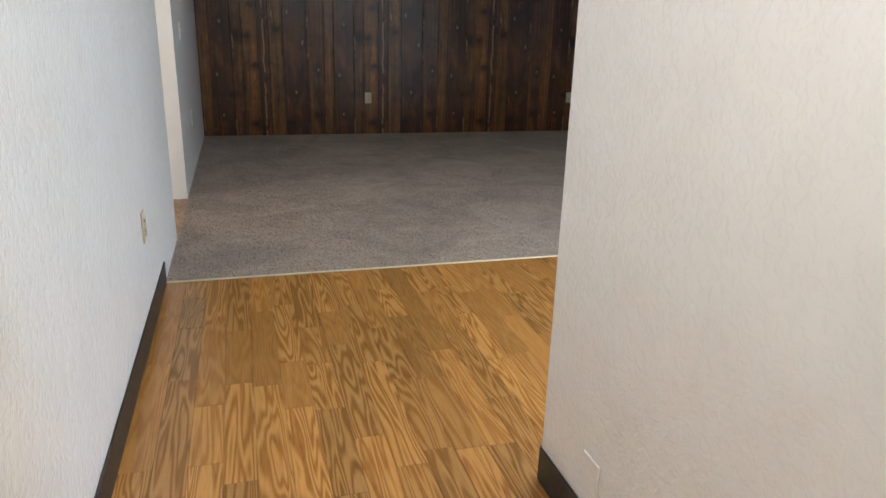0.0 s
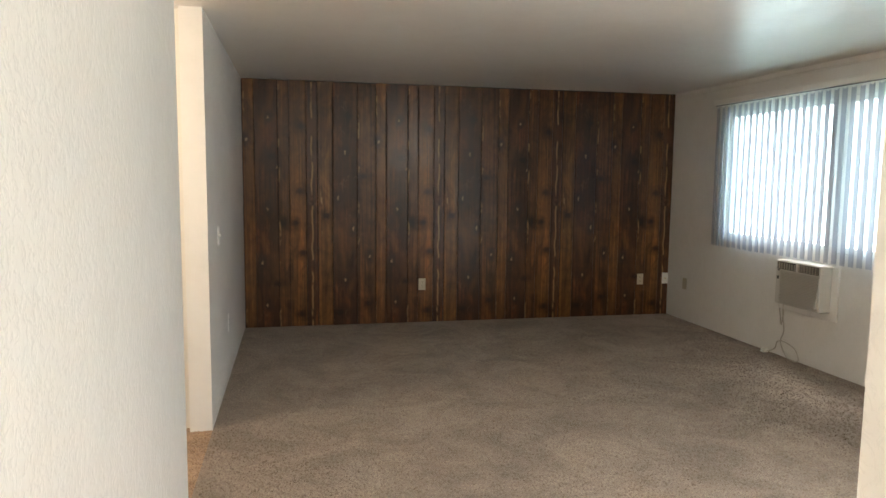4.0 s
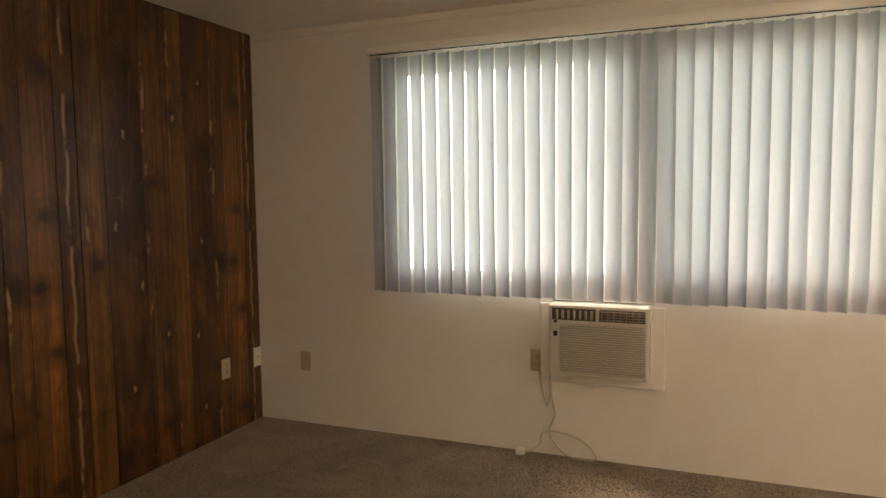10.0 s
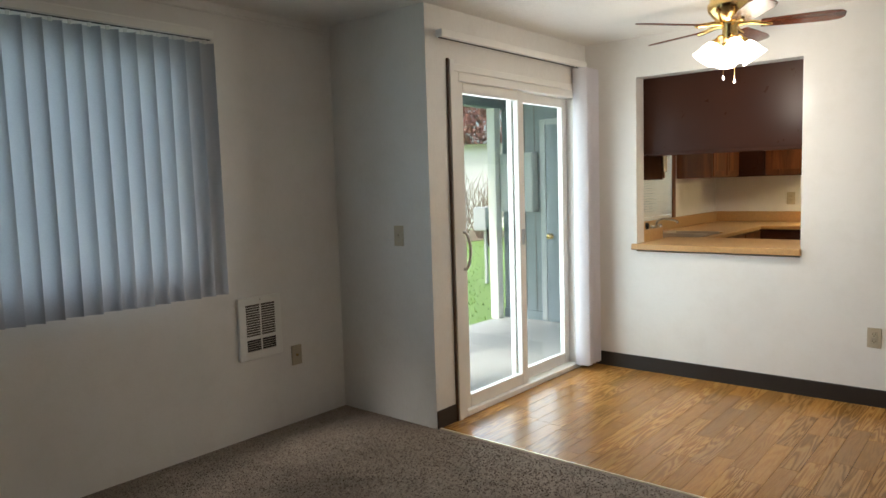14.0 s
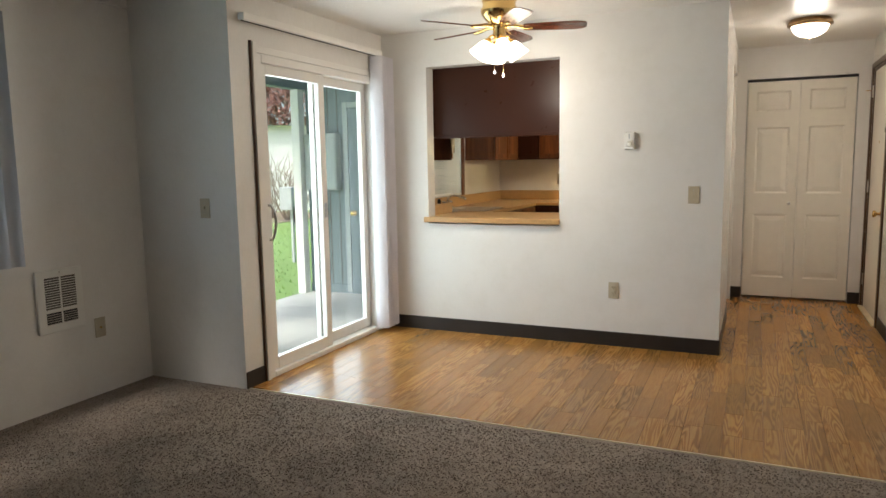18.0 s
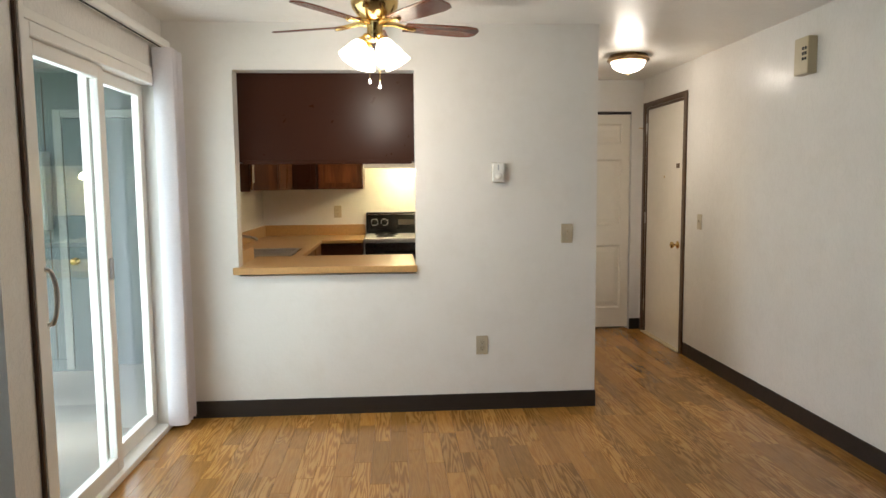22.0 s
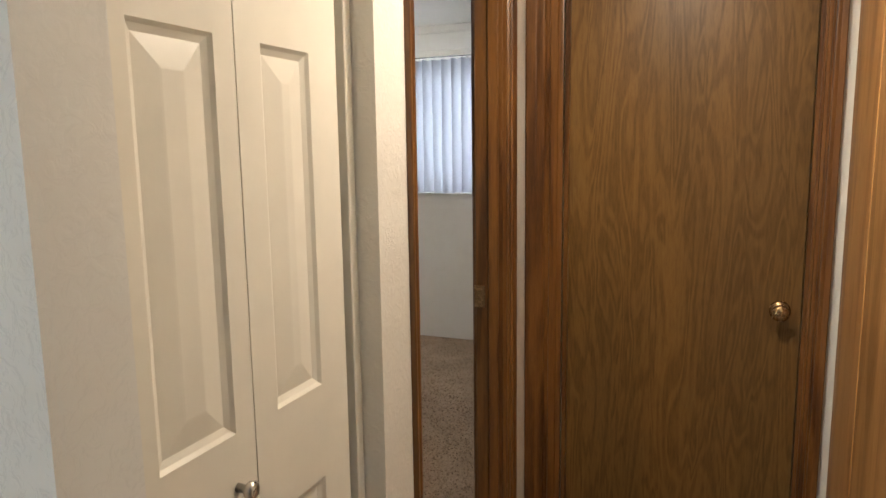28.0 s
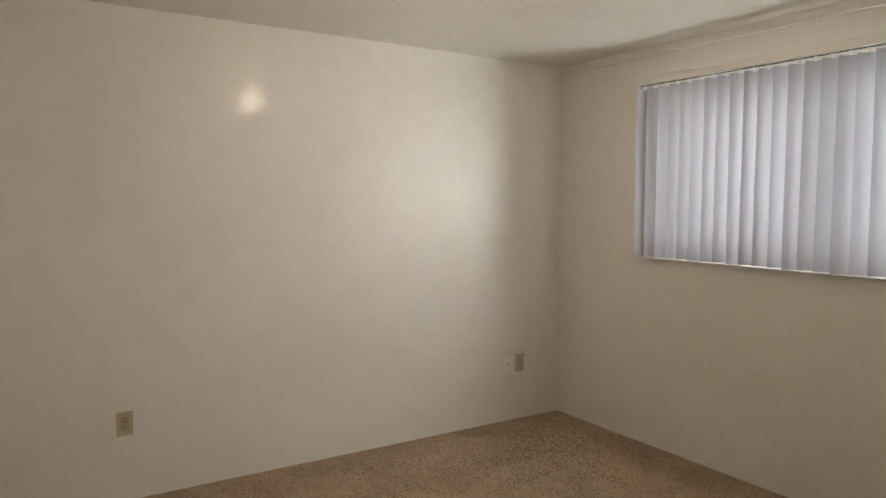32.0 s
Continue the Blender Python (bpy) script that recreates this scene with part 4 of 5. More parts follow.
tagged(window_unit("window_living", "white vinyl sliding window behind the blinds", (XE + 0.012, XE + 0.072), 3.76, 6.12, 0.90, 2.03, 4.80, 0.085), kind="structure")
tagged(window_unit("window_bedroom", "white vinyl sliding window behind the blinds", (BW - 0.11, BW - 0.06), BWY, BWY + BWW, BWZ, BWZ + BWH, BWY + BWW / 2), kind="structure")
tagged(window_unit("window_kitchen", "kitchen window behind a mini blind", (1.85, 1.90), -0.37, 0.48, 1.00, 2.0, 0.05), kind="structure")


def vane_mesh(width, height, bow=0.014, n=6):
    """A curved fabric vane hanging from z = 0 down, its width along y."""
    bm = bmesh.new()
    cols = []
    for i in range(n + 1):
        u = i / n - 0.5
        x = bow * (1 - 4 * u * u)
        cols.append([bm.verts.new((x, u * width, z)) for z in (0, -height * 0.5, -height)])
    for a, b in zip(cols, cols[1:]):
        for k in range(2):
            bm.faces.new((a[k], b[k], b[k + 1], a[k + 1]))
    return mesh_from(bm, "vane", M_VANE, True)


def vertical_blind(name, label, place_x, y0, y1, top, bottom, count, facing, angle, rail_d=0.045, jitter=4.0):
    b = thing(name, label, "blinds", pose(place_x, (y0 + y1) / 2, top))
    half = (y1 - y0) / 2
    part("headrail", box(-rail_d / 2, rail_d / 2, -half - 0.01, half + 0.01, -0.004, 0.040, 0.004), M_VINYL, b, "white aluminium headrail")
    part("rail_slot", box(-0.006, 0.006, -half, half, -0.008, -0.0045), M_SLOT, b)
    me = vane_mesh(0.089, top - bottom - 0.030)
    rng = random.Random(len(name) + count)
    step = (y1 - y0 - 0.06) / (count - 1)
    for i in range(count):
        v = new("vane", me)
        v.parent = b
        v.matrix_basis = pose(rng.uniform(-0.002, 0.002), -half + 0.03 + i * step, -0.022 + rng.uniform(-0.003, 0.003), rng.uniform(-0.25, 0.25), 0, angle + rng.uniform(-jitter, jitter) + (0 if facing > 0 else 180))
        c = new("carrier_clip", CLIP)
        c.parent = b
        c.matrix_basis = pose(0, -half + 0.03 + i * step, -0.016, 0, 0, angle)
    return b


CLIP = mesh_from(box(-0.004, 0.004, -0.008, 0.008, -0.012, 0.012, 0.001), "clip", M_PLASTIC_W)
blind = vertical_blind("vertical_blind", "grey-white fabric vertical blind, turned nearly shut, over the window", XE - 0.07, 3.65, 6.23, 2.103, 0.815, 33, 1, -22, jitter=2.0)
part("valance", box(-0.004, 0.072, -1.285, 1.285, 0.040, 0.048, 0.001), M_VINYL, blind)
BED_VANE = vane_mesh(0.089, BLT - BLB - 0.030, 0.019)
BED_VANE.materials[0] = M_VANE_B
blind_b = vertical_blind("vertical_blind", "pale lilac-grey vertical blind, shut, over the bedroom window", BW + 0.06, BLY0, BLY1, BLT, BLB, BLN, -1, 30, jitter=2.5)
for c in blind_b.children:
    if c.name.startswith("vane"):
        c.data = BED_VANE
part("bottom_sill", box(-0.055, -0.02, -(BLY1 - BLY0) / 2 + 0.05, (BLY1 - BLY0) / 2 - 0.05, BLB - BLT - 0.006, BLB - BLT + 0.004, 0.002), M_NICKEL, blind_b, "thin metal chain line below the vanes")

# patio door blind, drawn aside
stack = thing("vertical_blind", "white vertical blind of the patio door, drawn aside in a stack", "blinds", pose(XS, 2.0, 2.13))
part("headrail", box(-0.085, -0.040, -0.80, 0.77, -0.010, 0.032, 0.004), M_VINYL, stack, "white headrail")
part("rail_bracket", box(-0.040, -0.001, 0.66, 0.70, 0.000, 0.026, 0.004), M_VINYL, stack)
# Near-black strip that paints the shadow line under the headrail.
part("rail_shadow_slot", box(-0.066, -0.056, -0.79, 0.765, -0.0135, -0.0105), M_SLOT, stack)
long_vane = vane_mesh(0.100, 2.085, 0.010)
long_vane.materials[0] = M_VANE_W
rng = random.Random(5)
for i in range(17):
    v = new("vane", long_vane)
    v.parent = stack
    v.matrix_basis = pose(-0.066 + rng.uniform(-0.006, 0.006), -0.905 + i * 0.0115, -0.012, 0, 0, 90 + rng.uniform(-10, 10))

# mini blind in the kitchen
mini = thing("mini_blind", "cream horizontal mini blind in the kitchen window", "blinds", pose(1.76, 0.05, 2.0))
part("headrail", box(-0.02, 0.02, -0.42, 0.42, -0.03, 0.0, 0.002), M_WHITE, mini)
slat = mesh_from(box(-0.0125, 0.0125, -0.415, 0.415, -0.0005, 0.0005), "slat", M_SLAT)
for i in range(44):
    s = new("slat", slat)
    s.parent = mini
    s.matrix_basis = pose(0, 0, -0.045 - i * 0.0213, 0, 52, 0)
part("bottom_rail", box(-0.012, 0.012, -0.415, 0.415, -0.995, -0.978, 0.002), M_WHITE, mini)
for u0, u1, z0, z1 in ((-0.43, -0.37, 0.96, 2.06), (0.48, 0.54, 0.96, 2.06), (-0.43, 0.54, 0.93, 0.99), (-0.37, 0.48, 2.0, 2.06)):
    structure("trim_kitchen_window", box(1.735, 1.75, u0, u1, z0, z1, 0.003), M_CABINET_RED, "stained wood kitchen window casing")

# ---------------------------------------------------------------- patio door
slider = thing("sliding_patio_door", "white vinyl sliding glass patio door, closed", "door", pose(0, 0, 0))
PY0, PY1, PZ = 1.20, 2.59, 1.97
for a in ((PY1 - 0.045, PY1, 0, PZ), (PY0, PY0 + 0.045, 0, PZ), (PY0 + 0.045, PY1 - 0.045, PZ - 0.05, PZ), (PY0 + 0.045, PY1 - 0.045, 0.0, 0.035)):
    part("frame", box(XS - 0.012, XS + T - 0.01, *a, 0.004), M_VINYL, slider)
for nm, x0, a0, a1 in (("sliding_panel", XS + 0.012, 1.865, PY1 - 0.046), ("fixed_panel", XS + 0.058, PY0 + 0.046, 1.935)):
    p = part(nm, bmesh.new(), M_VINYL, slider)
    s = 0.062
    for u0, u1, z0, z1 in ((a0, a0 + s, 0.036, PZ - 0.051), (a1 - s, a1, 0.036, PZ - 0.051), (a0 + s, a1 - s, 0.036, 0.036 + 0.075), (a0 + s, a1 - s, PZ - 0.051 - 0.06, PZ - 0.051)):
        part("stile", box(x0, x0 + 0.038, u0, u1, z0, z1, 0.003), M_VINYL, p)
    g = part("pane", box(x0 + 0.017, x0 + 0.022, a0 + s, a1 - s, 0.111, PZ - 0.111), M_GLASS, p)
    g.visible_shadow = False
hx = XS + 0.012
part("handle", tube(curve_pts([(hx, 2.528, 0.86), (hx - 0.035, 2.522, 0.875), (hx - 0.045, 2.505, 0.965), (hx - 0.035, 2.522, 1.06), (hx, 2.528, 1.075)], 6), 0.009, 8), M_NICKEL, slider, "curved grey pull handle", True)
part("lock_latch", box(hx - 0.012, hx, 1.885, 1.912, 0.95, 1.05, 0.004), M_METER, slider, "dark grey latch")
structure("trim_patio_edge", box(XS - 0.020, XS, 2.592, 2.628, 0.0, 2.03, 0.002), M_VINYL, "white door edge trim")
structure("trim_patio_gap", box(XS - 0.014, XS, 2.629, 2.640, 0.0, 2.035, 0.001), M_TRIM_DARK, "dark strip beside the patio door")
structure("trim_patio_head", box(XS - 0.012, XS, 1.20, 2.592, 1.971, 2.012, 0.003), M_VINYL, "white head trim over the patio door")

# ---------------------------------------------------------------- boards of the north wall
panel = thing("board_wall", "dark stained knotty pine board panelling", "wall panelling", pose(0, YP, 0))
tagged(panel, kind="structure")
edges = [XW + 0.004]
for k in range(4):
    for o in SHEET_EDGES:
        x = SHEET_X + k * SHEET_W + o
        if XW + 0.03 < x < XE - 0.03:
            edges.append(x)
edges.append(XE - 0.004)
rng = random.Random(3)
for a, b in zip(edges, edges[1:]):
    hgt = H - 0.004 - rng.choice((0.0, 0.002, 0.006, 0.010))
    bm = bmesh.new()
    w = (b - a) / 2 - 0.0022
    add_box(bm, -w, w, -0.002 * rng.random(), 0.011, 0.0, hgt, 0.0028)
    board = part("board", bm, M_PANEL, panel)
    board.matrix_basis = pose((a + b) / 2, 0, 0)
# Near-black sheet behind the boards; its colour is the shade in the grooves.
part("groove_backing", box(XW + 0.001, XE - 0.001, 0.0105, 0.0118, 0.0, H - 0.002), plain("groove_shadow", (0.012, 0.006, 0.004), 0.7), panel)


# ---------------------------------------------------------------- wall plates
def plate(kind, label, m, mat, cat):
    """Wall plate in local x (across), z (up), standing proud along -y."""
    names = {"duplex": "wall_outlet", "switch": "light_switch", "double": "light_switch", "jack": "wall_jack", "blank": "blank_plate"}
    p = thing(names[kind], label, cat, m)
    w = 0.058 if kind == "double" else 0.0355
    part("cover_plate", box(-w, w, -0.0055, 0.0, -0.0575, 0.0575, 0.003, 2), mat, p)
    if kind == "duplex":
        for z in (-0.0195, 0.0195):
            face = part("receptacle", box(-0.0165, 0.0165, -0.0085, -0.005, z - 0.014, z + 0.014, 0.004, 2), mat, p)
            for x in (-0.0065, 0.0065):
                part("slot", box(x - 0.0012, x + 0.0012, -0.0095, -0.0082, z - 0.002, z + 0.0075), M_SLOT, face)
            part("slot", box(-0.0025, 0.0025, -0.0095, -0.0082, z - 0.010, z - 0.0055), M_SLOT, face)
        part("screw", lathe([(0.003, 0), (0.003, 0.0012), (0, 0.0018)], 8, pose(0, -0.0055, 0, 90)), M_NICKEL, p)
    elif kind in ("switch", "double"):
        for x in ((0.0,) if kind == "switch" else (-0.023, 0.023)):
            part("toggle", box(x - 0.005, x + 0.005, -0.017, -0.005, -0.004, 0.012, 0.002), mat, p)
            for z in (-0.030, 0.030):
                part("screw", lathe([(0.003, 0), (0.003, 0.0012), (0, 0.0018)], 8, pose(x, -0.0055, z, 90)), M_NICKEL, p)
    elif kind == "jack":
        part("socket", lathe([(0.006, 0), (0.006, 0.008), (0.003, 0.009), (0, 0.009)], 10, pose(0, -0.005, 0, 90)), M_BRASS, p)
    return p


plate("duplex", "ivory duplex outlet on the dark boards", pose(-0.124 + 0.026, YP, 0.378, 0, 0, 0), M_PLASTIC, "outlet")
plate("duplex", "ivory duplex outlet on the dark boards", pose(2.232, YP, 0.379), M_PLASTIC, "outlet")
plate("jack", "white cable jack on the dark boards", pose(2.519, YP, 0.384), M_PLASTIC_W, "jack plate")
plate("blank", "ivory plate on the window wall", pose(XE, 6.735, 0.373, 0, 0, -90), M_PLASTIC, "outlet")
plate("duplex", "ivory outlet beside the air conditioner", pose(XE, 5.330, 0.490, 0, 0, -90), M_PLASTIC, "outlet")
plate("jack", "ivory jack plate below the heater", pose(XE, 3.165, 0.395, 0, 0, -90), M_PLASTIC, "jack plate")
plate("switch", "ivory light switch on the return wall", pose(2.045, YR, 1.070, 0, 0, 180), M_PLASTIC, "light switch")
plate("switch", "ivory light switch on the kitchen wall", pose(-0.524, YK, 1.073, 0, 0, 180), M_PLASTIC, "light switch")
plate("duplex", "ivory duplex outlet on the kitchen wall", pose(-0.008, YK, 0.401, 0, 0, 180), M_PLASTIC, "outlet")
plate("switch", "ivory light switch beside the entry door", pose(XW, 0.122, 1.075, 0, 0, 90), M_PLASTIC, "light switch")
plate("duplex", "ivory duplex outlet on the long wall", pose(XW, 2.300, 0.402, 0, 0, 90), M_PLASTIC, "outlet")
plate("blank", "cream blank plate low on the hall wall", pose(XK, 0.815, 0.178, 0, 0, -90), M_WALL, "blank plate")
plate("switch", "ivory light switch on the west wall", pose(XW, 4.90, 1.05, 0, 0, 90), M_PLASTIC_W, "light switch")
plate("duplex", "white duplex outlet on the west wall", pose(XW, 5.40, 0.40, 0, 0, 90), M_PLASTIC_W, "outlet")
plate("switch", "ivory light switch on the alcove wall", pose(-2.405, YA1, 1.125, 0, 0, 0), M_PLASTIC, "light switch")
plate("switch", "ivory light switch on the alcove wall", pose(-2.430, YA1, 1.000, 0, 0, 0), M_PLASTIC, "light switch")
plate("jack", "white cable jack on the bedroom wall", pose(BO[0], BS, BO[3], 0, 0, 180), M_PLASTIC_W, "jack plate")
plate("duplex", "ivory duplex outlet on the bedroom wall", pose(BO[1], BS, BO[3], 0, 0, 180), M_PLASTIC, "outlet")
plate("duplex", "ivory duplex outlet on the bedroom wall", pose(BO[2], BS, BO[3], 0, 0, 180), M_PLASTIC, "outlet")

# thermostat
th = thing("thermostat", "white rotary wall thermostat", "thermostat", pose(-0.105, YK, 1.440, 0, 0, 180))
part("base_plate", box(-0.036, 0.036, -0.006, 0, -0.058, 0.058, 0.002), M_PLASTIC, th)
body = part("body", box(-0.034, 0.034, -0.034, -0.006, -0.056, 0.056, 0.004, 2), M_PLASTIC_W, th)
part("dial", lathe([(0.019, 0), (0.019, 0.008), (0.016, 0.011), (0, 0.011)], 20, pose(0, -0.034, -0.020, 90)), M_PLASTIC_W, body, "", True)
part("scale_window", box(-0.004, 0.004, -0.0352, -0.034, 0.012, 0.045), M_METER, body)
# door chime
ch = thing("door_chime", "tan plastic door chime box with louvred slots", "door chime", pose(XW, 1.445, 2.055, 0, 0, 90))
part("cover", box(-0.065, 0.065, -0.055, 0, -0.100, 0.100, 0.005, 2), M_CHIME, ch)
for z in (-0.018, 0.010, 0.038):
    for x in (0.020, 0.044):
        part("grille_slot", box(x - 0.009, x + 0.009, -0.0565, -0.054, z - 0.008, z + 0.008), M_SLOT, ch)

# ---------------------------------------------------------------- air conditioner
ac = thing("air_conditioner", "beige through-wall air conditioner with louvred front", "air conditioner", pose(XE, 5.005, 0.63))
part("wall_panel", box(-0.018, 0.0, -0.305, 0.305, -0.240, 0.165, 0.004), M_WALL, ac, "cream painted mounting board")
cab = part("housing", box(-0.115, 0.12, -0.240, 0.240, -0.178, 0.172, 0.008, 2), M_AC, ac)
# Flat sheet whose darker colour paints the shade between the louvres.
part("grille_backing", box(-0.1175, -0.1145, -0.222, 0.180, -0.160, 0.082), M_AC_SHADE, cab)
for i in range(21):
    z = -0.155 + i * 0.0115
    part("louvre", box(-0.127, -0.116, -0.224, 0.178, z, z + 0.0062, 0.0015), M_AC, cab)
part("control_strip", box(-0.122, -0.1145, 0.186, 0.222, -0.150, 0.082, 0.002), M_AC, cab)
part("control_window", box(-0.1235, -0.1215, 0.194, 0.214, 0.02, 0.045), M_SLOT, cab)
part("control_button", box(-0.1235, -0.1145, 0.198, 0.210, 0.086, 0.098, 0.001), M_SLOT, cab)
part("outlet_backing", box(-0.1175, -0.1145, -0.222, 0.222, 0.100, 0.158), M_AC_DARK, cab)
part("outlet_divider", box(-0.126, -0.1145, -0.008, 0.008, 0.098, 0.160, 0.002), M_AC, cab)
# Outlet vanes use the shaded copy, as if they lay deep in the housing.
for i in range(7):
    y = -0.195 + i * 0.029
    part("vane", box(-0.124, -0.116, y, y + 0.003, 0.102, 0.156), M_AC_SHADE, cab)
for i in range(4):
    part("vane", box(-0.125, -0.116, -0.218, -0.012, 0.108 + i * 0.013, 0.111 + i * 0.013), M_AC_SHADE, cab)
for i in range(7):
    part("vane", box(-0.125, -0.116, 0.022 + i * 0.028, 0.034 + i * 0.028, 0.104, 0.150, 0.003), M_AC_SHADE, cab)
cord = thing("power_cord", "grey power cord looped on the carpet by the wall", "power cord", pose(0, 0, 0))
part("cord", tube(curve_pts([(XE - 0.020, 5.250, 0.465), (XE - 0.016, 5.262, 0.36), (XE - 0.018, 5.235, 0.22), (XE - 0.02, 5.262, 0.12), (XE - 0.03, 5.18, 0.022), (XE - 0.05, 5.06, 0.012), (XE - 0.045, 5.02, 0.035), (XE - 0.02, 5.10, 0.10), (XE - 0.02, 5.22, 0.13), (XE - 0.02, 5.30, 0.115), (XE - 0.03, 5.31, 0.06), (XE - 0.045, 5.36, 0.020), (XE - 0.045, 5.385, 0.018)], 6), 0.0045, 6), M_CORD, cord, "", True)
part("second_loop", tube(curve_pts([(XE - 0.012, 5.318, 0.44), (XE - 0.010, 5.30, 0.34), (XE - 0.014, 5.275, 0.26), (XE - 0.014, 5.255, 0.36), (XE - 0.014, 5.262, 0.45)], 6), 0.0045, 6), M_CORD, cord, "", True)
part("plug", box(XE - 0.075, XE - 0.030, 5.385, 5.430, 0.001, 0.032, 0.005, 2), M_PLASTIC_W, cord, "white plug block")

# ---------------------------------------------------------------- wall heater
ht = thing("wall_heater", "white recessed electric wall heater with louvred grille", "heater", pose(XE, 3.408, 0.603))
part("cover", box(-0.020, 0.0, -0.138, 0.138, -0.172, 0.172, 0.006, 2), M_PLASTIC_W, ht)
for y0, y1 in ((-0.092, -0.006), (0.006, 0.092)):
    for z0, z1, n in ((-0.045, 0.130, 13), (-0.125, -0.062, 5)):
        # No opening is cut: a dark plate paints the recess shade behind the louvres.
        part("grille_opening", box(-0.0212, -0.0195, y0, y1, z0, z1), M_AC_DARK if z0 > -0.1 else M_SLOT, ht)
        st = (z1 - z0) / n
        for i in range(n):
            part("louvre", box(-0.0235, -0.021, y0, y1, z0 + i * st, z0 + i * st + st * 0.26), M_PLASTIC_W if z0 > -0.1 else M_CORD, ht)
part("screw", lathe([(0.004, 0), (0.004, 0.002), (0, 0.003)], 8, pose(-0.020, 0, 0.155, 0, -90)), M_NICKEL, ht)

# ---------------------------------------------------------------- ceiling fan
fan = thing("ceiling_fan", "brass ceiling fan with dark red wood blades and lit tulip shades", "ceiling fan", pose(FANX, FANY, H))
part("motor_housing", lathe([(0.050, -0.148), (0.062, -0.140), (0.085, -0.118), (0.108, -0.088), (0.114, -0.066), (0.114, -0.050), (0.104, -0.042), (0.102, -0.014), (0.108, -0.004), (0.108, 0.0)], 40), M_BRASS, fan, "brass motor housing", True)
part("switch_cup", lathe([(0.026, -0.245), (0.034, -0.232), (0.040, -0.205), (0.038, -0.178), (0.046, -0.160), (0.046, -0.148)], 28), M_BRASS, fan, "", True)
blade_bm = bmesh.new()
outline = [(0.150, 0.045), (0.30, 0.056), (0.46, 0.062), (0.515, 0.052), (0.535, 0.025)]
ring = [(x, y) for x, y in outline] + [(x, -y) for x, y in reversed(outline)]
top_v = [blade_bm.verts.new((x, y, 0.003)) for x, y in ring]
bot_v = [blade_bm.verts.new((x, y, -0.003)) for x, y in ring]
blade_bm.faces.new(top_v)
blade_bm.faces.new(bot_v[::-1])
for i in range(len(ring)):
    j = (i + 1) % len(ring)
    blade_bm.faces.new((top_v[i], bot_v[i], bot_v[j], top_v[j]))
BLADE = mesh_from(blade_bm, "blade", M_BLADE)
ARM = mesh_from(tube(curve_pts([(0.040, 0, 0.006), (0.090, 0, 0.010), (0.150, 0, 0.0), (0.205, 0, -0.006)], 4), [0.012] * 12 + [0.009], 8), "blade_arm", M_BRASS, True)
for k in range(5):
    m = pose(0, 0, -0.165, 0, 0, FANA + 72 * k)
    a = new("blade_arm", ARM)
    a.parent, a.matrix_basis = fan, m
    bl = new("blade", BLADE)
    bl.parent, bl.matrix_basis = fan, m @ pose(0, 0, 0, -11, 0, 0)
tulip = [(0.020, 0.0), (0.034, -0.010), (0.046, -0.034), (0.053, -0.064), (0.068, -0.104), (0.066, -0.104), (0.051, -0.062), (0.042, -0.032), (0.030, -0.010), (0.014, -0.004)]
TULIP = mesh_from(lathe([(r, z) for r, z in tulip], 24), "shade", M_LIT, True)
for k in range(4):
    m = pose(0, 0, -0.222, 0, 0, 32 + 90 * k)
    h_ = part("lamp_arm", tube(curve_pts([(0.025, 0, 0.0), (0.045, 0, 0.008), (0.062, 0, -0.002), (0.068, 0, -0.018)], 4), 0.008, 8), M_BRASS, fan, "", True, m)
    part("socket_cup", lathe([(0.022, -0.020), (0.024, 0.0), (0.015, 0.012), (0.0, 0.014)], 16), M_BRASS, fan, "", True, m @ pose(0.068, 0, -0.022, 0, -34, 0))
    s = new("shade", TULIP)
    s.parent, s.matrix_basis = fan, m @ pose(0.072, 0, -0.030, 0, -34, 0)
    s["label"] = "lit white glass tulip shade"
for x, y, z in ((0.028, 0.016, -0.420), (-0.020, -0.018, -0.440)):
    part("pull_chain", tube([(x, y, -0.235), (x, y, z)], 0.0016, 5), M_BRASS, fan)
    part("chain_pull", lathe([(0.0, -0.024), (0.007, -0.020), (0.0075, -0.013), (0.003, -0.003), (0.0, 0.0)], 12, pose(x, y, z)), M_PLASTIC_W, fan, "small white bell pull", True)


def dome_light(label, x, y, r=0.150):
    d = thing("ceiling_light", label, "ceiling light", pose(x, y, H))
    part("rim", lathe([(r * 0.86, -0.048), (r, -0.044), (r * 1.02, -0.034), (r * 0.93, -0.010), (r * 0.90, 0.0)], 36), M_BRONZE, d, "bronze rim", True)
    part("glass_dome", lathe([(0.0, -0.128), (r * 0.22, -0.125), (r * 0.50, -0.112), (r * 0.72, -0.088), (r * 0.84, -0.050)], 32), M_LIT, d, "lit frosted glass dome", True)
    part("finial", lathe([(0.0, -0.145), (0.006, -0.140), (0.008, -0.132), (0.0, -0.126)], 12), M_BRONZE, d, "", True)


dome_light("bronze-rimmed frosted dome ceiling light, lit, in the hall", -1.215, 0.10)
dome_light("bronze-rimmed frosted dome ceiling light, lit, in the alcove", -2.75, 3.93)
dome_light("bronze-rimmed frosted dome ceiling light, lit, in the bedroom", -4.40, 1.56)
# Unseen fixture, assumed to go with the added kitchen lamp.
dome_light("assumed frosted dome ceiling light, unseen, lit, in the kitchen", 0.55, -0.25)

# ---------------------------------------------------------------- pass-through and kitchen
CZ = 0.897
sill = thing("pass_through_ledge", "tan laminate ledge of the pass-through with a wooden lip", "ledge", pose(0, 0, 0))
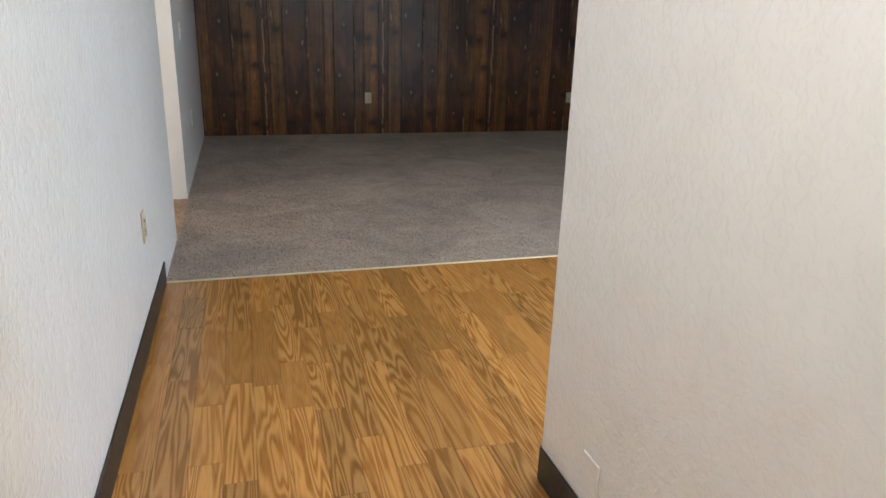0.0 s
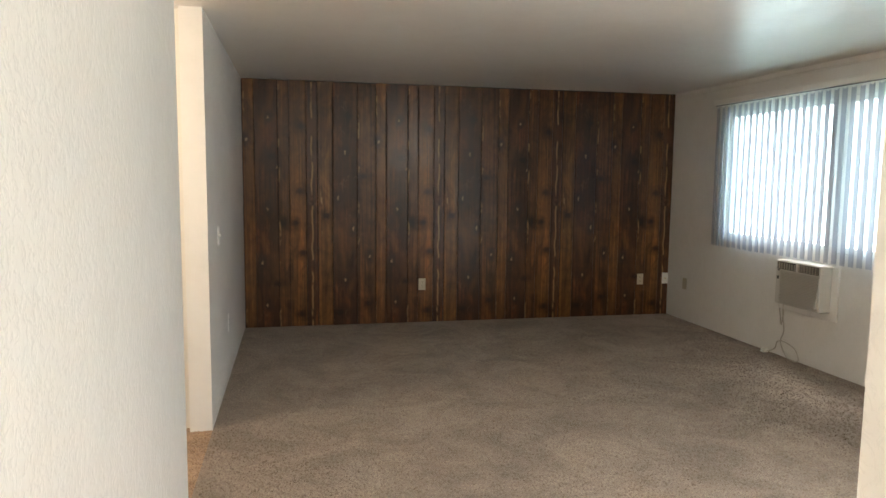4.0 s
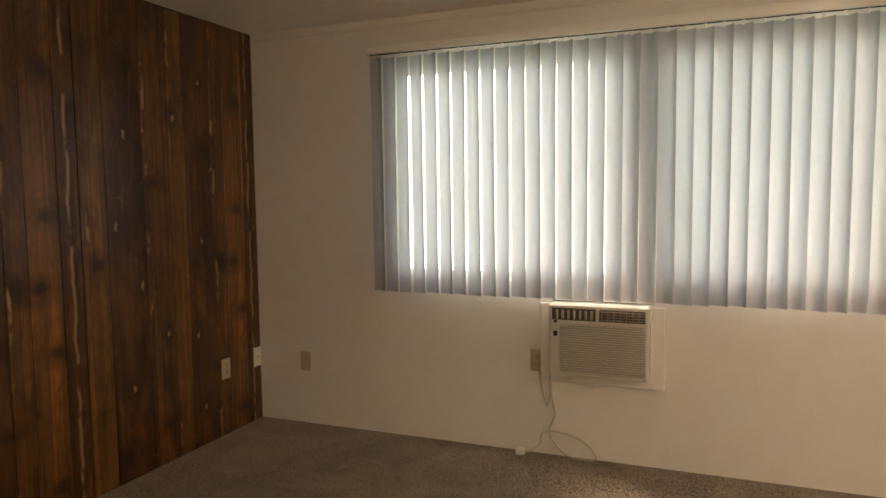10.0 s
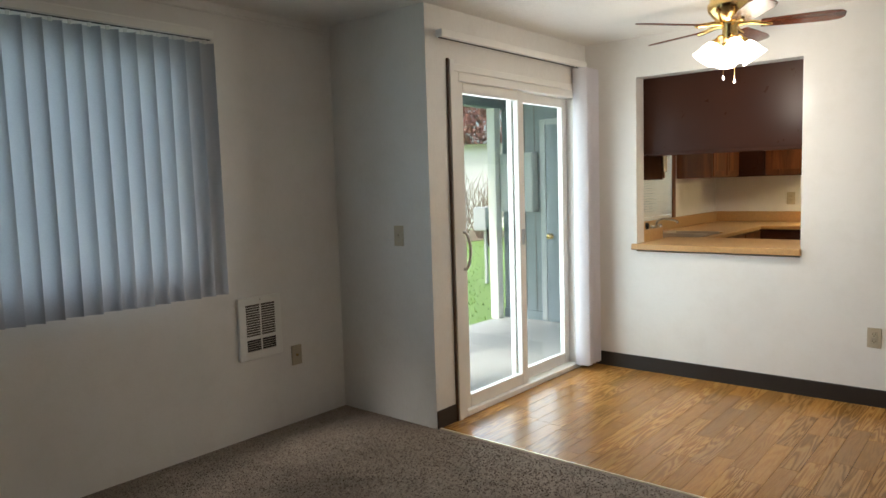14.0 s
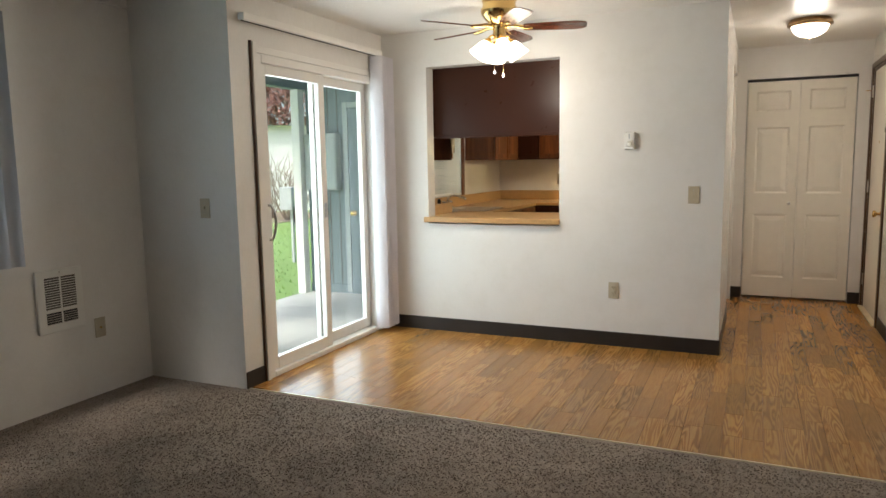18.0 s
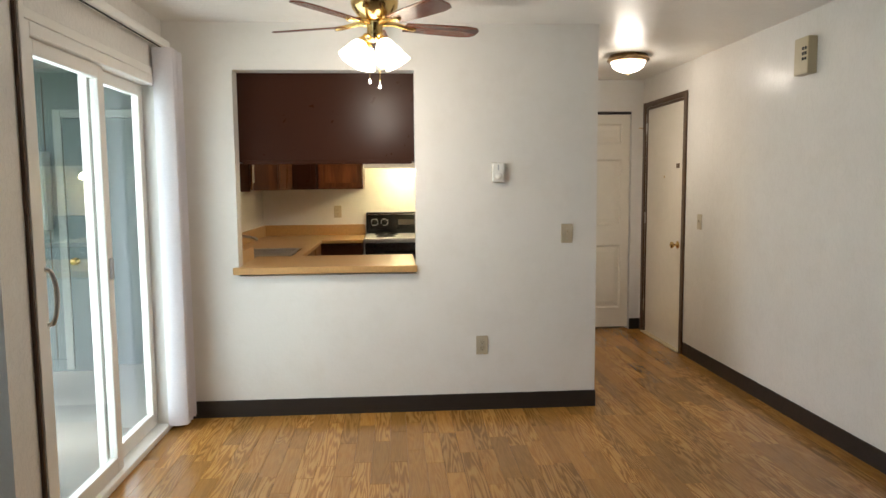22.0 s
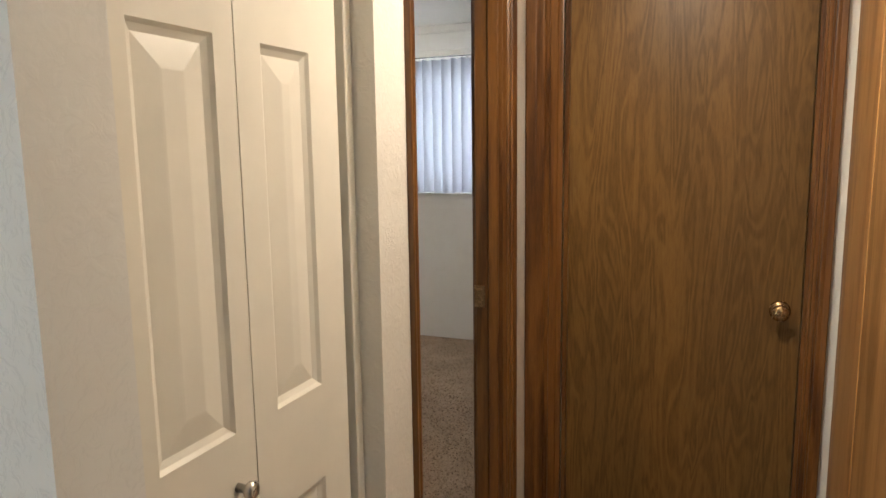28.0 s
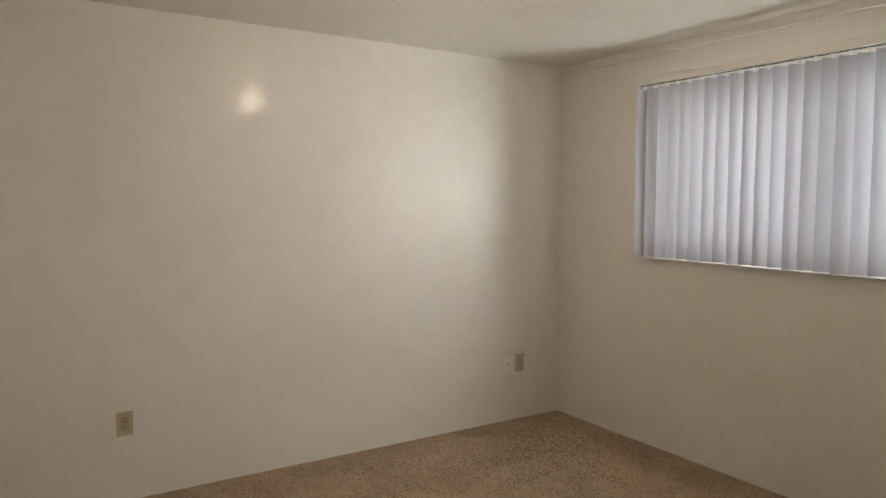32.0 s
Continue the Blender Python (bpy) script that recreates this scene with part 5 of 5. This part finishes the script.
part("ledge_top", box(0.387, 1.440, 0.43, YK + 0.030, CZ - 0.030, CZ, 0.003), M_COUNTER, sill)
part("ledge_lip", box(0.379, 1.452, YK + 0.001, YK + 0.036, CZ - 0.040, CZ + 0.001, 0.004), M_COUNTER, sill)
part("end_splash", box(1.428, 1.448, 0.60, YK - T - 0.002, CZ, CZ + 0.085, 0.003), M_COUNTER, sill)


def cabinet(name, label, x0, x1, y0, y1, z0, z1, face, doors, mat):
    c = thing(name, label, "cabinet", pose(0, 0, 0))
    part("body", box(x0, x1, y0, y1, z0, z1, 0.002), mat, c)
    a0, a1 = (x0, x1) if face[0] == "y" else (y0, y1)
    w = (a1 - a0) / doors if doors else 0
    for i in range(doors):
        u0, u1 = a0 + i * w + 0.008, a0 + (i + 1) * w - 0.008
        s = 1 if face[1] == "+" else -1
        p = {"y+": y1, "y-": y0, "x+": x1, "x-": x0}[face]
        for inset, d0, d1 in ((0.0, 0.002, 0.016), (0.045, 0.0155, 0.020)):
            b = (u0 + inset, u1 - inset)
            e = sorted((p + s * d0, p + s * d1))
            bm = box(*b, *e, z0 + 0.012 + inset, z1 - 0.012 - inset, 0.003) if face[0] == "y" else box(*e, *b, z0 + 0.012 + inset, z1 - 0.012 - inset, 0.003)
            part("door" if inset == 0 else "door_field", bm, mat, c)
    return c


cabinet("hanging_cabinet", "dark brown kitchen wall cabinet seen from behind in the pass-through", 0.30, 1.52, 0.60, 0.925, 1.515, 2.20, "y-", 3, M_CABINET)
part("back_trim", box(0.40, 1.41, 0.926, 0.938, 1.500, 1.525, 0.003), M_CABINET, bpy.data.objects["hanging_cabinet"])
structure("soffit_kitchen", box(0.10, 1.75, 0.60, 0.925, 2.20, H), M_WALL, "off-white soffit over the cabinet")
cabinet("wall_cabinet", "reddish-brown kitchen wall cabinet", 0.79, 1.20, -1.50, -1.19, 1.335, 2.06, "y+", 1, M_CABINET_RED)
cabinet("wall_cabinet", "dark reddish-brown kitchen wall cabinet", 1.205, 1.75, -1.50, -1.19, 1.335, 2.06, "y+", 1, M_CABINET)
cabinet("wall_cabinet", "reddish-brown cabinet over the range hood", 0.02, 0.785, -1.50, -1.19, 1.66, 2.06, "y+", 2, M_CABINET_RED)
cabinet("wall_cabinet", "reddish-brown cabinet beside the kitchen window", 1.44, 1.75, -1.18, -0.48, 1.335, 2.06, "x-", 2, M_CABINET_RED)
cabinet("wall_cabinet", "reddish-brown cabinet beside the kitchen window", 1.44, 1.75, 0.56, 0.595, 1.335, 2.06, "x-", 1, M_CABINET_RED)
# Takes the dark cabinet material, so the shade on its front is painted in.
cabinet("base_cabinet", "base cabinet below the corner counter, coloured dark in place of shade", 0.79, 1.75, -1.50, -0.92, 0.0, CZ - 0.032, "y+", 2, M_CABINET)
cabinet("base_cabinet", "reddish-brown base cabinet below the sink", 1.17, 1.75, -0.915, 0.42, 0.0, CZ - 0.032, "x-", 3, M_CABINET_RED)
cabinet("base_cabinet", "reddish-brown base cabinet below the ledge", 0.36, 1.75, 0.425, YK - T - 0.002, 0.0, CZ - 0.032, "y-", 3, M_CABINET_RED)
cabinet("base_cabinet", "reddish-brown base cabinet beside the stove", XK + T, 0.015, -1.50, -0.92, 0.0, CZ - 0.032, "y+", 2, M_CABINET_RED)
counter = thing("worktop", "tan laminate L-shaped kitchen worktop with backsplash", "worktop", pose(0, 0, 0))
part("top_south", box(0.79, 1.75, -1.50, -0.895, CZ - 0.031, CZ - 0.001, 0.003), M_COUNTER, counter)
part("top_east", box(1.145, 1.75, -0.894, -0.13, CZ - 0.031, CZ - 0.001, 0.003), M_COUNTER, counter)
part("top_east_front", box(1.145, 1.215, -0.129, 0.428, CZ - 0.031, CZ - 0.001, 0.003), M_COUNTER, counter)
part("top_east_back", box(1.66, 1.75, -0.129, 0.428, CZ - 0.031, CZ - 0.001, 0.003), M_COUNTER, counter)
part("backsplash", box(0.79, 1.75, -1.499, -1.48, CZ, CZ + 0.10, 0.003), M_COUNTER, counter)
part("backsplash", box(1.73, 1.749, -1.479, 0.90, CZ, CZ + 0.10, 0.003), M_COUNTER, counter)
sink = thing("kitchen_sink", "stainless steel double-bowl kitchen sink", "sink", pose(0, 0, 0))
for y0, y1 in ((-0.125, 0.145), (0.155, 0.425)):
    bm = bmesh.new()
    x0, x1 = 1.217, 1.658
    top = [bm.verts.new(p) for p in ((x0, y0, CZ + 0.004), (x1, y0, CZ + 0.004), (x1, y1, CZ + 0.004), (x0, y1, CZ + 0.004))]
    e = 0.028
    rim = [bm.verts.new(p) for p in ((x0 + e, y0 + e, CZ + 0.004), (x1 - e * 2, y0 + e, CZ + 0.004), (x1 - e * 2, y1 - e, CZ + 0.004), (x0 + e, y1 - e, CZ + 0.004))]
    low = [bm.verts.new((v.co.x * 0.94 + 0.06 * (x0 + x1) / 2, v.co.y * 0.94 + 0.06 * (y0 + y1) / 2, CZ - 0.16)) for v in rim]
    for a, b in ((top, rim), (rim, low)):
        for i in range(4):
            bm.faces.new((a[i], a[(i + 1) % 4], b[(i + 1) % 4], b[i]))
    bm.faces.new(low)
    part("bowl", bm, M_STEEL, sink, "steel bowl")
faucet = thing("faucet", "chrome kitchen faucet with two handles", "faucet", pose(1.675, 0.15, CZ))
part("base", box(-0.028, 0.028, -0.10, 0.10, 0.0, 0.022, 0.006, 2), M_CHROME, faucet)
part("spout", tube(curve_pts([(0, 0, 0.02), (-0.005, 0, 0.085), (-0.06, 0, 0.120), (-0.16, 0, 0.105), (-0.185, 0, 0.085)], 6), 0.010, 10), M_CHROME, faucet, "", True)
for y in (-0.075, 0.075):
    part("handle", lathe([(0.016, 0.02), (0.014, 0.045), (0.022, 0.052), (0.020, 0.070), (0, 0.074)], 14, pose(0, y, 0)), M_CHROME, faucet, "", True)
sprayer = thing("sink_sprayer", "small black sprayer beside the sink faucet", "sprayer", pose(1.675, 0.32, CZ))
part("body", lathe([(0.018, 0), (0.014, 0.02), (0.012, 0.05), (0.017, 0.075), (0.012, 0.095), (0, 0.098)], 14), M_BLACK, sprayer, "", True)
plate("duplex", "ivory outlet over the worktop", pose(1.05, -1.50, 1.12, 0, 0, 180), M_PLASTIC, "outlet")

stove = thing("electric_range", "white electric range with a black control panel and oven door", "stove", pose(0.40, -1.20, 0))
body = part("body", box(-0.378, 0.378, -0.30, 0.300, 0.0, CZ - 0.012, 0.004), M_STOVE, stove)
part("cooktop", box(-0.380, 0.380, -0.28, 0.325, CZ - 0.012, CZ + 0.010, 0.006, 2), M_STOVE, stove, "white porcelain cooktop")
part("oven_door", box(-0.370, 0.370, 0.302, 0.332, 0.18, CZ - 0.030, 0.005), M_BLACK, stove, "black glass oven door")
part("oven_handle", tube([(-0.30, 0.362, 0.78), (0.30, 0.362, 0.78)], 0.011, 8), M_BLACK, stove)
cp = part("control_panel", box(-0.378, 0.378, -0.298, -0.235, CZ + 0.012, CZ + 0.215, 0.006, 2), M_BLACK, stove, "black control panel")
part("chrome_trim", box(-0.378, 0.378, -0.234, -0.231, CZ + 0.192, CZ + 0.199), M_CHROME, cp)
for x in (-0.300, -0.205, 0.205, 0.300):
    kn = part("knob", lathe([(0.030, 0), (0.030, 0.004), (0.022, 0.008), (0.020, 0.022), (0, 0.023)], 18, pose(x, -0.235, CZ + 0.120, -90)), M_BLACK, cp, "", True)
    part("knob_ring", lathe([(0.034, 0), (0.034, 0.002), (0.031, 0.003), (0.030, 0.002)], 20, pose(x, -0.2348, CZ + 0.120, -90)), M_NICKEL, cp, "", True)
part("clock_window", box(-0.075, 0.075, -0.2355, -0.233, CZ + 0.095, CZ + 0.145), M_AC_DARK, cp)
for x, y, r in ((-0.19, 0.17, 0.10), (0.19, 0.17, 0.078), (-0.19, -0.10, 0.078), (0.19, -0.10, 0.10)):
    part("drip_pan", lathe([(r * 0.3, CZ + 0.0105), (r, CZ + 0.0105), (r * 1.12, CZ + 0.014), (r * 1.14, CZ + 0.011)], 24, pose(x, y, 0)), M_CHROME, stove, "", True)
    spiral = [(x + r * (0.25 + 0.75 * i / 60) * math.cos(i * 0.42), y + r * (0.25 + 0.75 * i / 60) * math.sin(i * 0.42), CZ + 0.018) for i in range(61)]
    part("coil", tube(spiral, 0.005, 5), M_BLACK, stove, "black coil element")
hood = thing("range_hood", "white range hood with its light on", "range hood", pose(0.40, -1.28, 1.53))
part("canopy", box(-0.378, 0.378, -0.218, 0.25, 0.02, 0.098, 0.006), M_WHITE, hood)
part("front_lip", box(-0.378, 0.378, 0.18, 0.262, -0.012, 0.030, 0.004), M_WHITE, hood)
part("light_lens", box(-0.10, 0.10, -0.05, 0.08, 0.012, 0.019), M_HOOD_LIT, hood, "lit lens")

# ---------------------------------------------------------------- outside
ground = tagged(part("ground", box(-60, 160, -160, 120, -0.60, -0.14), M_GRASS), "green lawn reaching to the distance", "lawn", kind="structure")
rngo = random.Random(8)
slab_p = structure("patio", box(XS + T, 3.62, -0.40, YR - T - 0.01, -0.30, -0.075, 0.006), M_CONCRETE, "pale concrete patio slab")
bm = bmesh.new()
for i in range(9000):
    x, y = rngo.uniform(3.66, 12.5), rngo.uniform(-11, 3.5)
    h_, a = rngo.uniform(0.02, 0.05), rngo.uniform(0, 6.28)
    dx, dy = 0.012 * math.cos(a), 0.012 * math.sin(a)
    lx, ly = rngo.uniform(-0.02, 0.02), rngo.uniform(-0.02, 0.02)
    v = [bm.verts.new(p) for p in ((x - dx, y - dy, -0.142), (x + dx, y + dy, -0.142), (x + lx, y + ly, -0.142 + h_))]
    bm.faces.new(v)
me = bpy.data.meshes.new("lawn_grass")
bm.to_mesh(me)
bm.free()
me.materials.append(M_GRASS)
tagged(new("lawn_grass", me), "short bright green grass blades", "grass", kind="stuff")

# Added sheet that glows by itself, so the gaps between the vanes look white.
backdrop_glow = bpy.data.materials.new("glowing_distance")
backdrop_glow.use_nodes = True
hb = backdrop_glow.node_tree.nodes["Principled BSDF"]
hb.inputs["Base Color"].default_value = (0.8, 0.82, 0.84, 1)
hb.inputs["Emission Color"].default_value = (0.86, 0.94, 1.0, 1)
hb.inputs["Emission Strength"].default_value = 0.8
tagged(part("backdrop", box(8.5, 8.6, 3.4, 18.0, -0.14, 9.0), backdrop_glow), "added glowing sheet that stands for the white distance outside the living room window", "backdrop", kind="structure")

store = thing("storage_closet", "blue-grey sided storage closet on the patio", "storage closet", pose(0, 0, 0))
part("wall", box(1.94, 3.58, -1.60, -0.40, -0.14, 2.45, 0.004), M_SIDING, store)
for x in (3.42, 3.30, 3.18, 2.10):
    part("batten_groove", box(x - 0.004, x + 0.004, -0.400, -0.397, -0.07, 2.2), M_AC_DARK, store)
sd = part("door", box(2.32, 3.04, -0.400, -0.382, -0.055, 1.90, 0.003), M_SIDING, store, "blue-grey painted flush door")
part("knob", knob_mesh(Matrix.Translation((2.99, -0.382, 0.80)) @ pose(0, 0, 0, -90)), M_BRASS, sd, "brass knob", True)
for x0, x1, z0, z1 in ((3.045, 3.105, -0.06, 1.965), (2.255, 2.315, -0.06, 1.965), (2.315, 3.045, 1.905, 1.965)):
    part("door_trim", box(x0, x1, -0.400, -0.376, z0, z1, 0.003), M_SIDING_TRIM, store, "pale grey door trim")
part("base_trim", box(1.94, 3.58, -0.400, -0.385, -0.075, 0.02, 0.002), M_SIDING, store)
pb = thing("electrical_panel", "pale grey electrical panel box on the storage wall", "electrical panel", pose(3.347, -0.40, 1.345))
part("box", box(-0.200, 0.200, 0.0, 0.10, -0.30, 0.30, 0.006), M_SIDING_TRIM, pb)
part("cover", box(-0.190, 0.190, 0.10, 0.108, -0.285, 0.285, 0.003), M_SIDING_TRIM, pb)
part("rating_label", box(-0.13, -0.06, 0.108, 0.109, 0.23, 0.25), M_METER, pb)
part("conduit", tube([(0.0, 0.02, -0.30), (0.0, 0.02, -1.42)], 0.012, 8), M_METER, pb)
post = thing("porch_post", "white painted porch post", "post", pose(3.60, -0.28, -0.075))
part("shaft", box(-0.05, 0.05, -0.05, 0.05, 0.0, 2.19, 0.005), M_POST, post)
post2 = copy_thing(post, pose(3.60, 2.60, -0.075))
roof = thing("porch_roof", "dark underside of the porch roof with a beam", "porch roof", pose(0, 0, 0))
part("deck", box(XS + T, 4.0, -1.7, YR - T - 0.01, 2.28, 2.42), M_SIDING, roof)
part("beam", box(3.54, 3.66, -1.7, YR - T - 0.01, 2.112, 2.279, 0.004), M_SIDING, roof)

meter = thing("utility_pedestal", "grey utility box with a hanging hose on a stake", "utility box", pose(5.45, -2.60, -0.14))
part("stake", box(-0.02, 0.02, -0.02, 0.02, 0.0, 0.98), M_METER, meter)
part("box", box(-0.11, 0.11, -0.15, 0.15, 0.80, 1.14, 0.01), M_METER, meter)
part("meter_cap", lathe([(0.085, 0), (0.085, 0.05), (0.06, 0.075), (0, 0.08)], 18, pose(-0.11, 0, 1.0, 0, -90)), M_METER, meter)
part("hose", tube(curve_pts([(-0.1, 0.1, 0.85), (-0.14, 0.12, 0.6), (-0.16, 0.02, 0.48), (-0.12, -0.1, 0.56), (-0.10, -0.1, 0.8)], 6), 0.014, 6), M_SLOT, meter)


def far_house(name, label, x, y, rz, w, d, h, rise):
    hs = thing(name, label, "house", pose(x, y, -0.14, 0, 0, rz))
    part("wall", box(-w / 2, w / 2, -d / 2, d / 2, 0, h), M_FARWALL, hs, "white clapboard wall")
    bm = bmesh.new()
    e = 0.35
    vs = [bm.verts.new(p) for p in ((-w / 2 - e, -d / 2 - e, h), (w / 2 + e, -d / 2 - e, h), (w / 2 + e, d / 2 + e, h), (-w / 2 - e, d / 2 + e, h), (-w / 2 - e, 0, h + rise), (w / 2 + e, 0, h + rise))]
    for q in ((0, 1, 5, 4), (2, 3, 4, 5), (0, 4, 3), (1, 2, 5), (0, 3, 2, 1)):
        bm.faces.new([vs[i] for i in q])
    part("roof", bm, M_FARROOF, hs, "grey shingle roof")
    for i in range(14):
        part("clapboard", box(-w / 2, w / 2, d / 2, d / 2 + 0.015, 0.1 + i * h / 14.5, 0.1 + i * h / 14.5 + 0.03), M_FARWALL, hs)
    for k in (-0.28, -0.20, -0.12, 0.22):
        wn_ = part("window", box(w * k - 0.10, w * k + 0.10, d / 2, d / 2 + 0.03, h * 0.62, h * 0.80), M_METER, hs)
        part("window_sill", box(w * k - 0.14, w * k + 0.14, d / 2, d / 2 + 0.06, h * 0.60, h * 0.62), M_FARWALL, wn_)
    return hs


far_house("neighbour_house", "long white clapboard house across the lawn", 14.6, -14.4, 37, 22, 5, 2.74, 0.16)


def leaf_cloud(centre, radii, count, size, seed, gaps=0.35):
    """Clumps of small bent leaves with an uneven outline."""
    r = random.Random(seed)
    bm = bmesh.new()
    for _ in range(count):
        while True:
            p = Vector((r.uniform(-1, 1), r.uniform(-1, 1), r.uniform(-1, 1)))
            if p.length < 1 and noise.noise(p * 2.6 + Vector((seed, 0, 0))) > gaps - 0.55 and p.length > 0.25 + 0.3 * r.random():
                break
        c = Vector(centre) + Vector(p[i] * radii[i] for i in range(3))
        q = Euler((r.uniform(0, 6.28), r.uniform(0, 6.28), r.uniform(0, 6.28))).to_matrix()
        s = size * r.uniform(0.6, 1.4)
        vs = [bm.verts.new(c + q @ Vector(v)) for v in ((-s, 0, 0), (0, -s * 0.45, s * 0.12), (s, 0, 0), (0, s * 0.45, s * 0.12))]
        bm.faces.new(vs)
    return bm


def tree(name, label, x, y, h, crown, seed, leafmat, count, size):
    t = thing(name, label, "tree", pose(x, y, -0.14))
    r = random.Random(seed)
    bm = bmesh.new()
    add_tube(bm, [(0, 0, 0), (0.05, 0.02, h * 0.3), (-0.03, 0.06, h * 0.6)], [0.16, 0.12, 0.07], 8)
    for i in range(7):
        a = r.uniform(0, 6.28)
        z = h * r.uniform(0.25, 0.55)
        L = crown * r.uniform(0.6, 1.0)
        add_tube(bm, [(0, 0, z), (L * 0.5 * math.cos(a), L * 0.5 * math.sin(a), z + h * 0.14), (L * math.cos(a), L * math.sin(a), z + h * 0.34)], [0.06, 0.04, 0.012], 6)
    part("trunk", bm, M_BARK, t, "", True)
    me = mesh_from(leaf_cloud((0, 0, h * 0.66), (crown, crown, h * 0.36), count, size, seed), "crown", leafmat)
    c = new("crown", me)
    c.parent = t
    return t


tree("red_leaved_tree", "tree with reddish-bronze spring leaves behind the house", 18.0, -19.4, 8.2, 3.2, 4, M_RED, 7000, 0.12)
tree("red_leaved_tree", "tree with reddish-bronze spring leaves behind the house", 21.5, -17.2, 7.6, 3.0, 6, M_RED, 5000, 0.12)
tree("evergreen_tree", "dark green evergreen in the distance", 25.5, -16.5, 8.0, 2.6, 9, M_GREEN, 4500, 0.16)
tree("evergreen_tree", "dark green evergreen in the distance", 30.0, -14.0, 9.0, 3.2, 11, M_GREEN, 4500, 0.18)


def bare_shrub(x, y, h, seed, label):
    s = thing("bare_shrub", label, "shrub", pose(x, y, -0.14))
    r = random.Random(seed)
    bm = bmesh.new()
    for i in range(16):
        a, lean = r.uniform(0, 6.28), r.uniform(0.15, 0.55)
        p = Vector((0.05 * math.cos(a), 0.05 * math.sin(a), 0))
        pts = [p]
        d = Vector((math.cos(a) * lean, math.sin(a) * lean, 1)).normalized()
        for k in range(4):
            d = (d + Vector((r.uniform(-0.4, 0.4), r.uniform(-0.4, 0.4), r.uniform(-0.1, 0.3)))).normalized()
            pts.append(pts[-1] + d * h * 0.25)
            if k > 0:
                side = (d + Vector((r.uniform(-1, 1), r.uniform(-1, 1), 0.2))).normalized()
                add_tube(bm, [pts[-1], pts[-1] + side * h * 0.22], [0.010, 0.004], 5)
        add_tube(bm, pts, [0.022, 0.018, 0.014, 0.010, 0.005], 5)
    part("branches", bm, M_BARK, s)


bare_shrub(10.6, -9.3, 1.5, 21, "bare leafless shrub on the lawn by the white house")
bare_shrub(11.4, -9.6, 1.7, 22, "bare leafless shrub on the lawn by the white house")
bare_shrub(9.6, -8.3, 1.3, 23, "bare leafless shrub on the lawn by the white house")
structure("soil_bed", box(10.2, 13.0, -11.9, -8.4, -0.16, -0.125), M_DIRT, "strip of brown soil under the shrubs")

# ---------------------------------------------------------------- carpet pile
def carpet_pile(label, x0, x1, y0, y1, count, seed, yarn):
    """Leaning yarn tufts too many to count, standing on the carpet backing."""
    r = np.random.default_rng(seed)
    px, py = r.uniform(x0 + 0.012, x1 - 0.012, count), r.uniform(y0 + 0.012, y1 - 0.012, count)
    turn, wide, tall = r.uniform(0, 2.1, count), r.uniform(0.0045, 0.008, count), r.uniform(0.002, 0.007, count)
    co = np.zeros((count, 4, 3))
    for k in range(3):
        co[:, k, 0] = px + wide * np.cos(turn + k * 2.094)
        co[:, k, 1] = py + wide * np.sin(turn + k * 2.094)
        co[:, k, 2] = -0.001
    co[:, 3, 0] = px + r.uniform(-0.007, 0.007, count)
    co[:, 3, 1] = py + r.uniform(-0.007, 0.007, count)
    co[:, 3, 2] = tall
    base = np.arange(count)[:, None] * 4
    tri = np.concatenate([base + np.array(t) for t in ((0, 1, 3), (1, 2, 3), (2, 0, 3))])
    me = bpy.data.meshes.new("carpet_pile")
    me.from_pydata(co.reshape(-1, 3).tolist(), [], tri.tolist())
    me.materials.append(yarn)
    tagged(new("carpet_pile", me), label, "carpet", kind="stuff")


carpet_pile("grey-brown carpet tufts of the living room", XW, XE, CY + 0.006, YP, 120000, 31, M_CARPET)
carpet_pile("trodden carpet tufts of the alcove, warm lamp light mixed into their colour", XB, XW + 0.012, YA0, YA1, 14000, 32, M_CARPET_LAMPLIT)
carpet_pile("brown carpet tufts of the bedroom, warm light mixed into their colour", BW, -2.62, BS, YA0, 56000, 33, M_CARPET_BED_LIT)

# ---------------------------------------------------------------- vinyl strips of the floor
rngf = random.Random(12)
PLW = 0.0895
made = {}


def strip(x0, x1, y0, y1):
    w, d = round(x1 - x0, 4), round(y1 - y0, 3)
    key = (w, d)
    if key not in made:
        g = 0.0005
        made[key] = mesh_from(box(-w / 2 + g, w / 2 - g, -d / 2 + g, d / 2 - g, -0.006, 0.0, 0.0006), "plank", M_PLANK)
    p = new("plank", made[key])
    p.parent = floor_dining
    p.matrix_basis = pose((x0 + x1) / 2, (y0 + y1) / 2, 0)


LENGTHS = (0.31, 0.42, 0.53, 0.62)
x = XW
while x < XS - 1e-4:
    x1 = min(x + PLW, XS)
    south = YB - 0.05 if x1 <= XK + 0.03 else YK
    y = CY - 0.012
    y -= -0.3 * rngf.random()
    while y > south:
        ln = rngf.choice(LENGTHS)
        a, b = max(y - ln, south), min(y, CY - 0.012)
        if b - a > 0.02:
            strip(x, x1, a, b)
        y -= ln
    x = x1
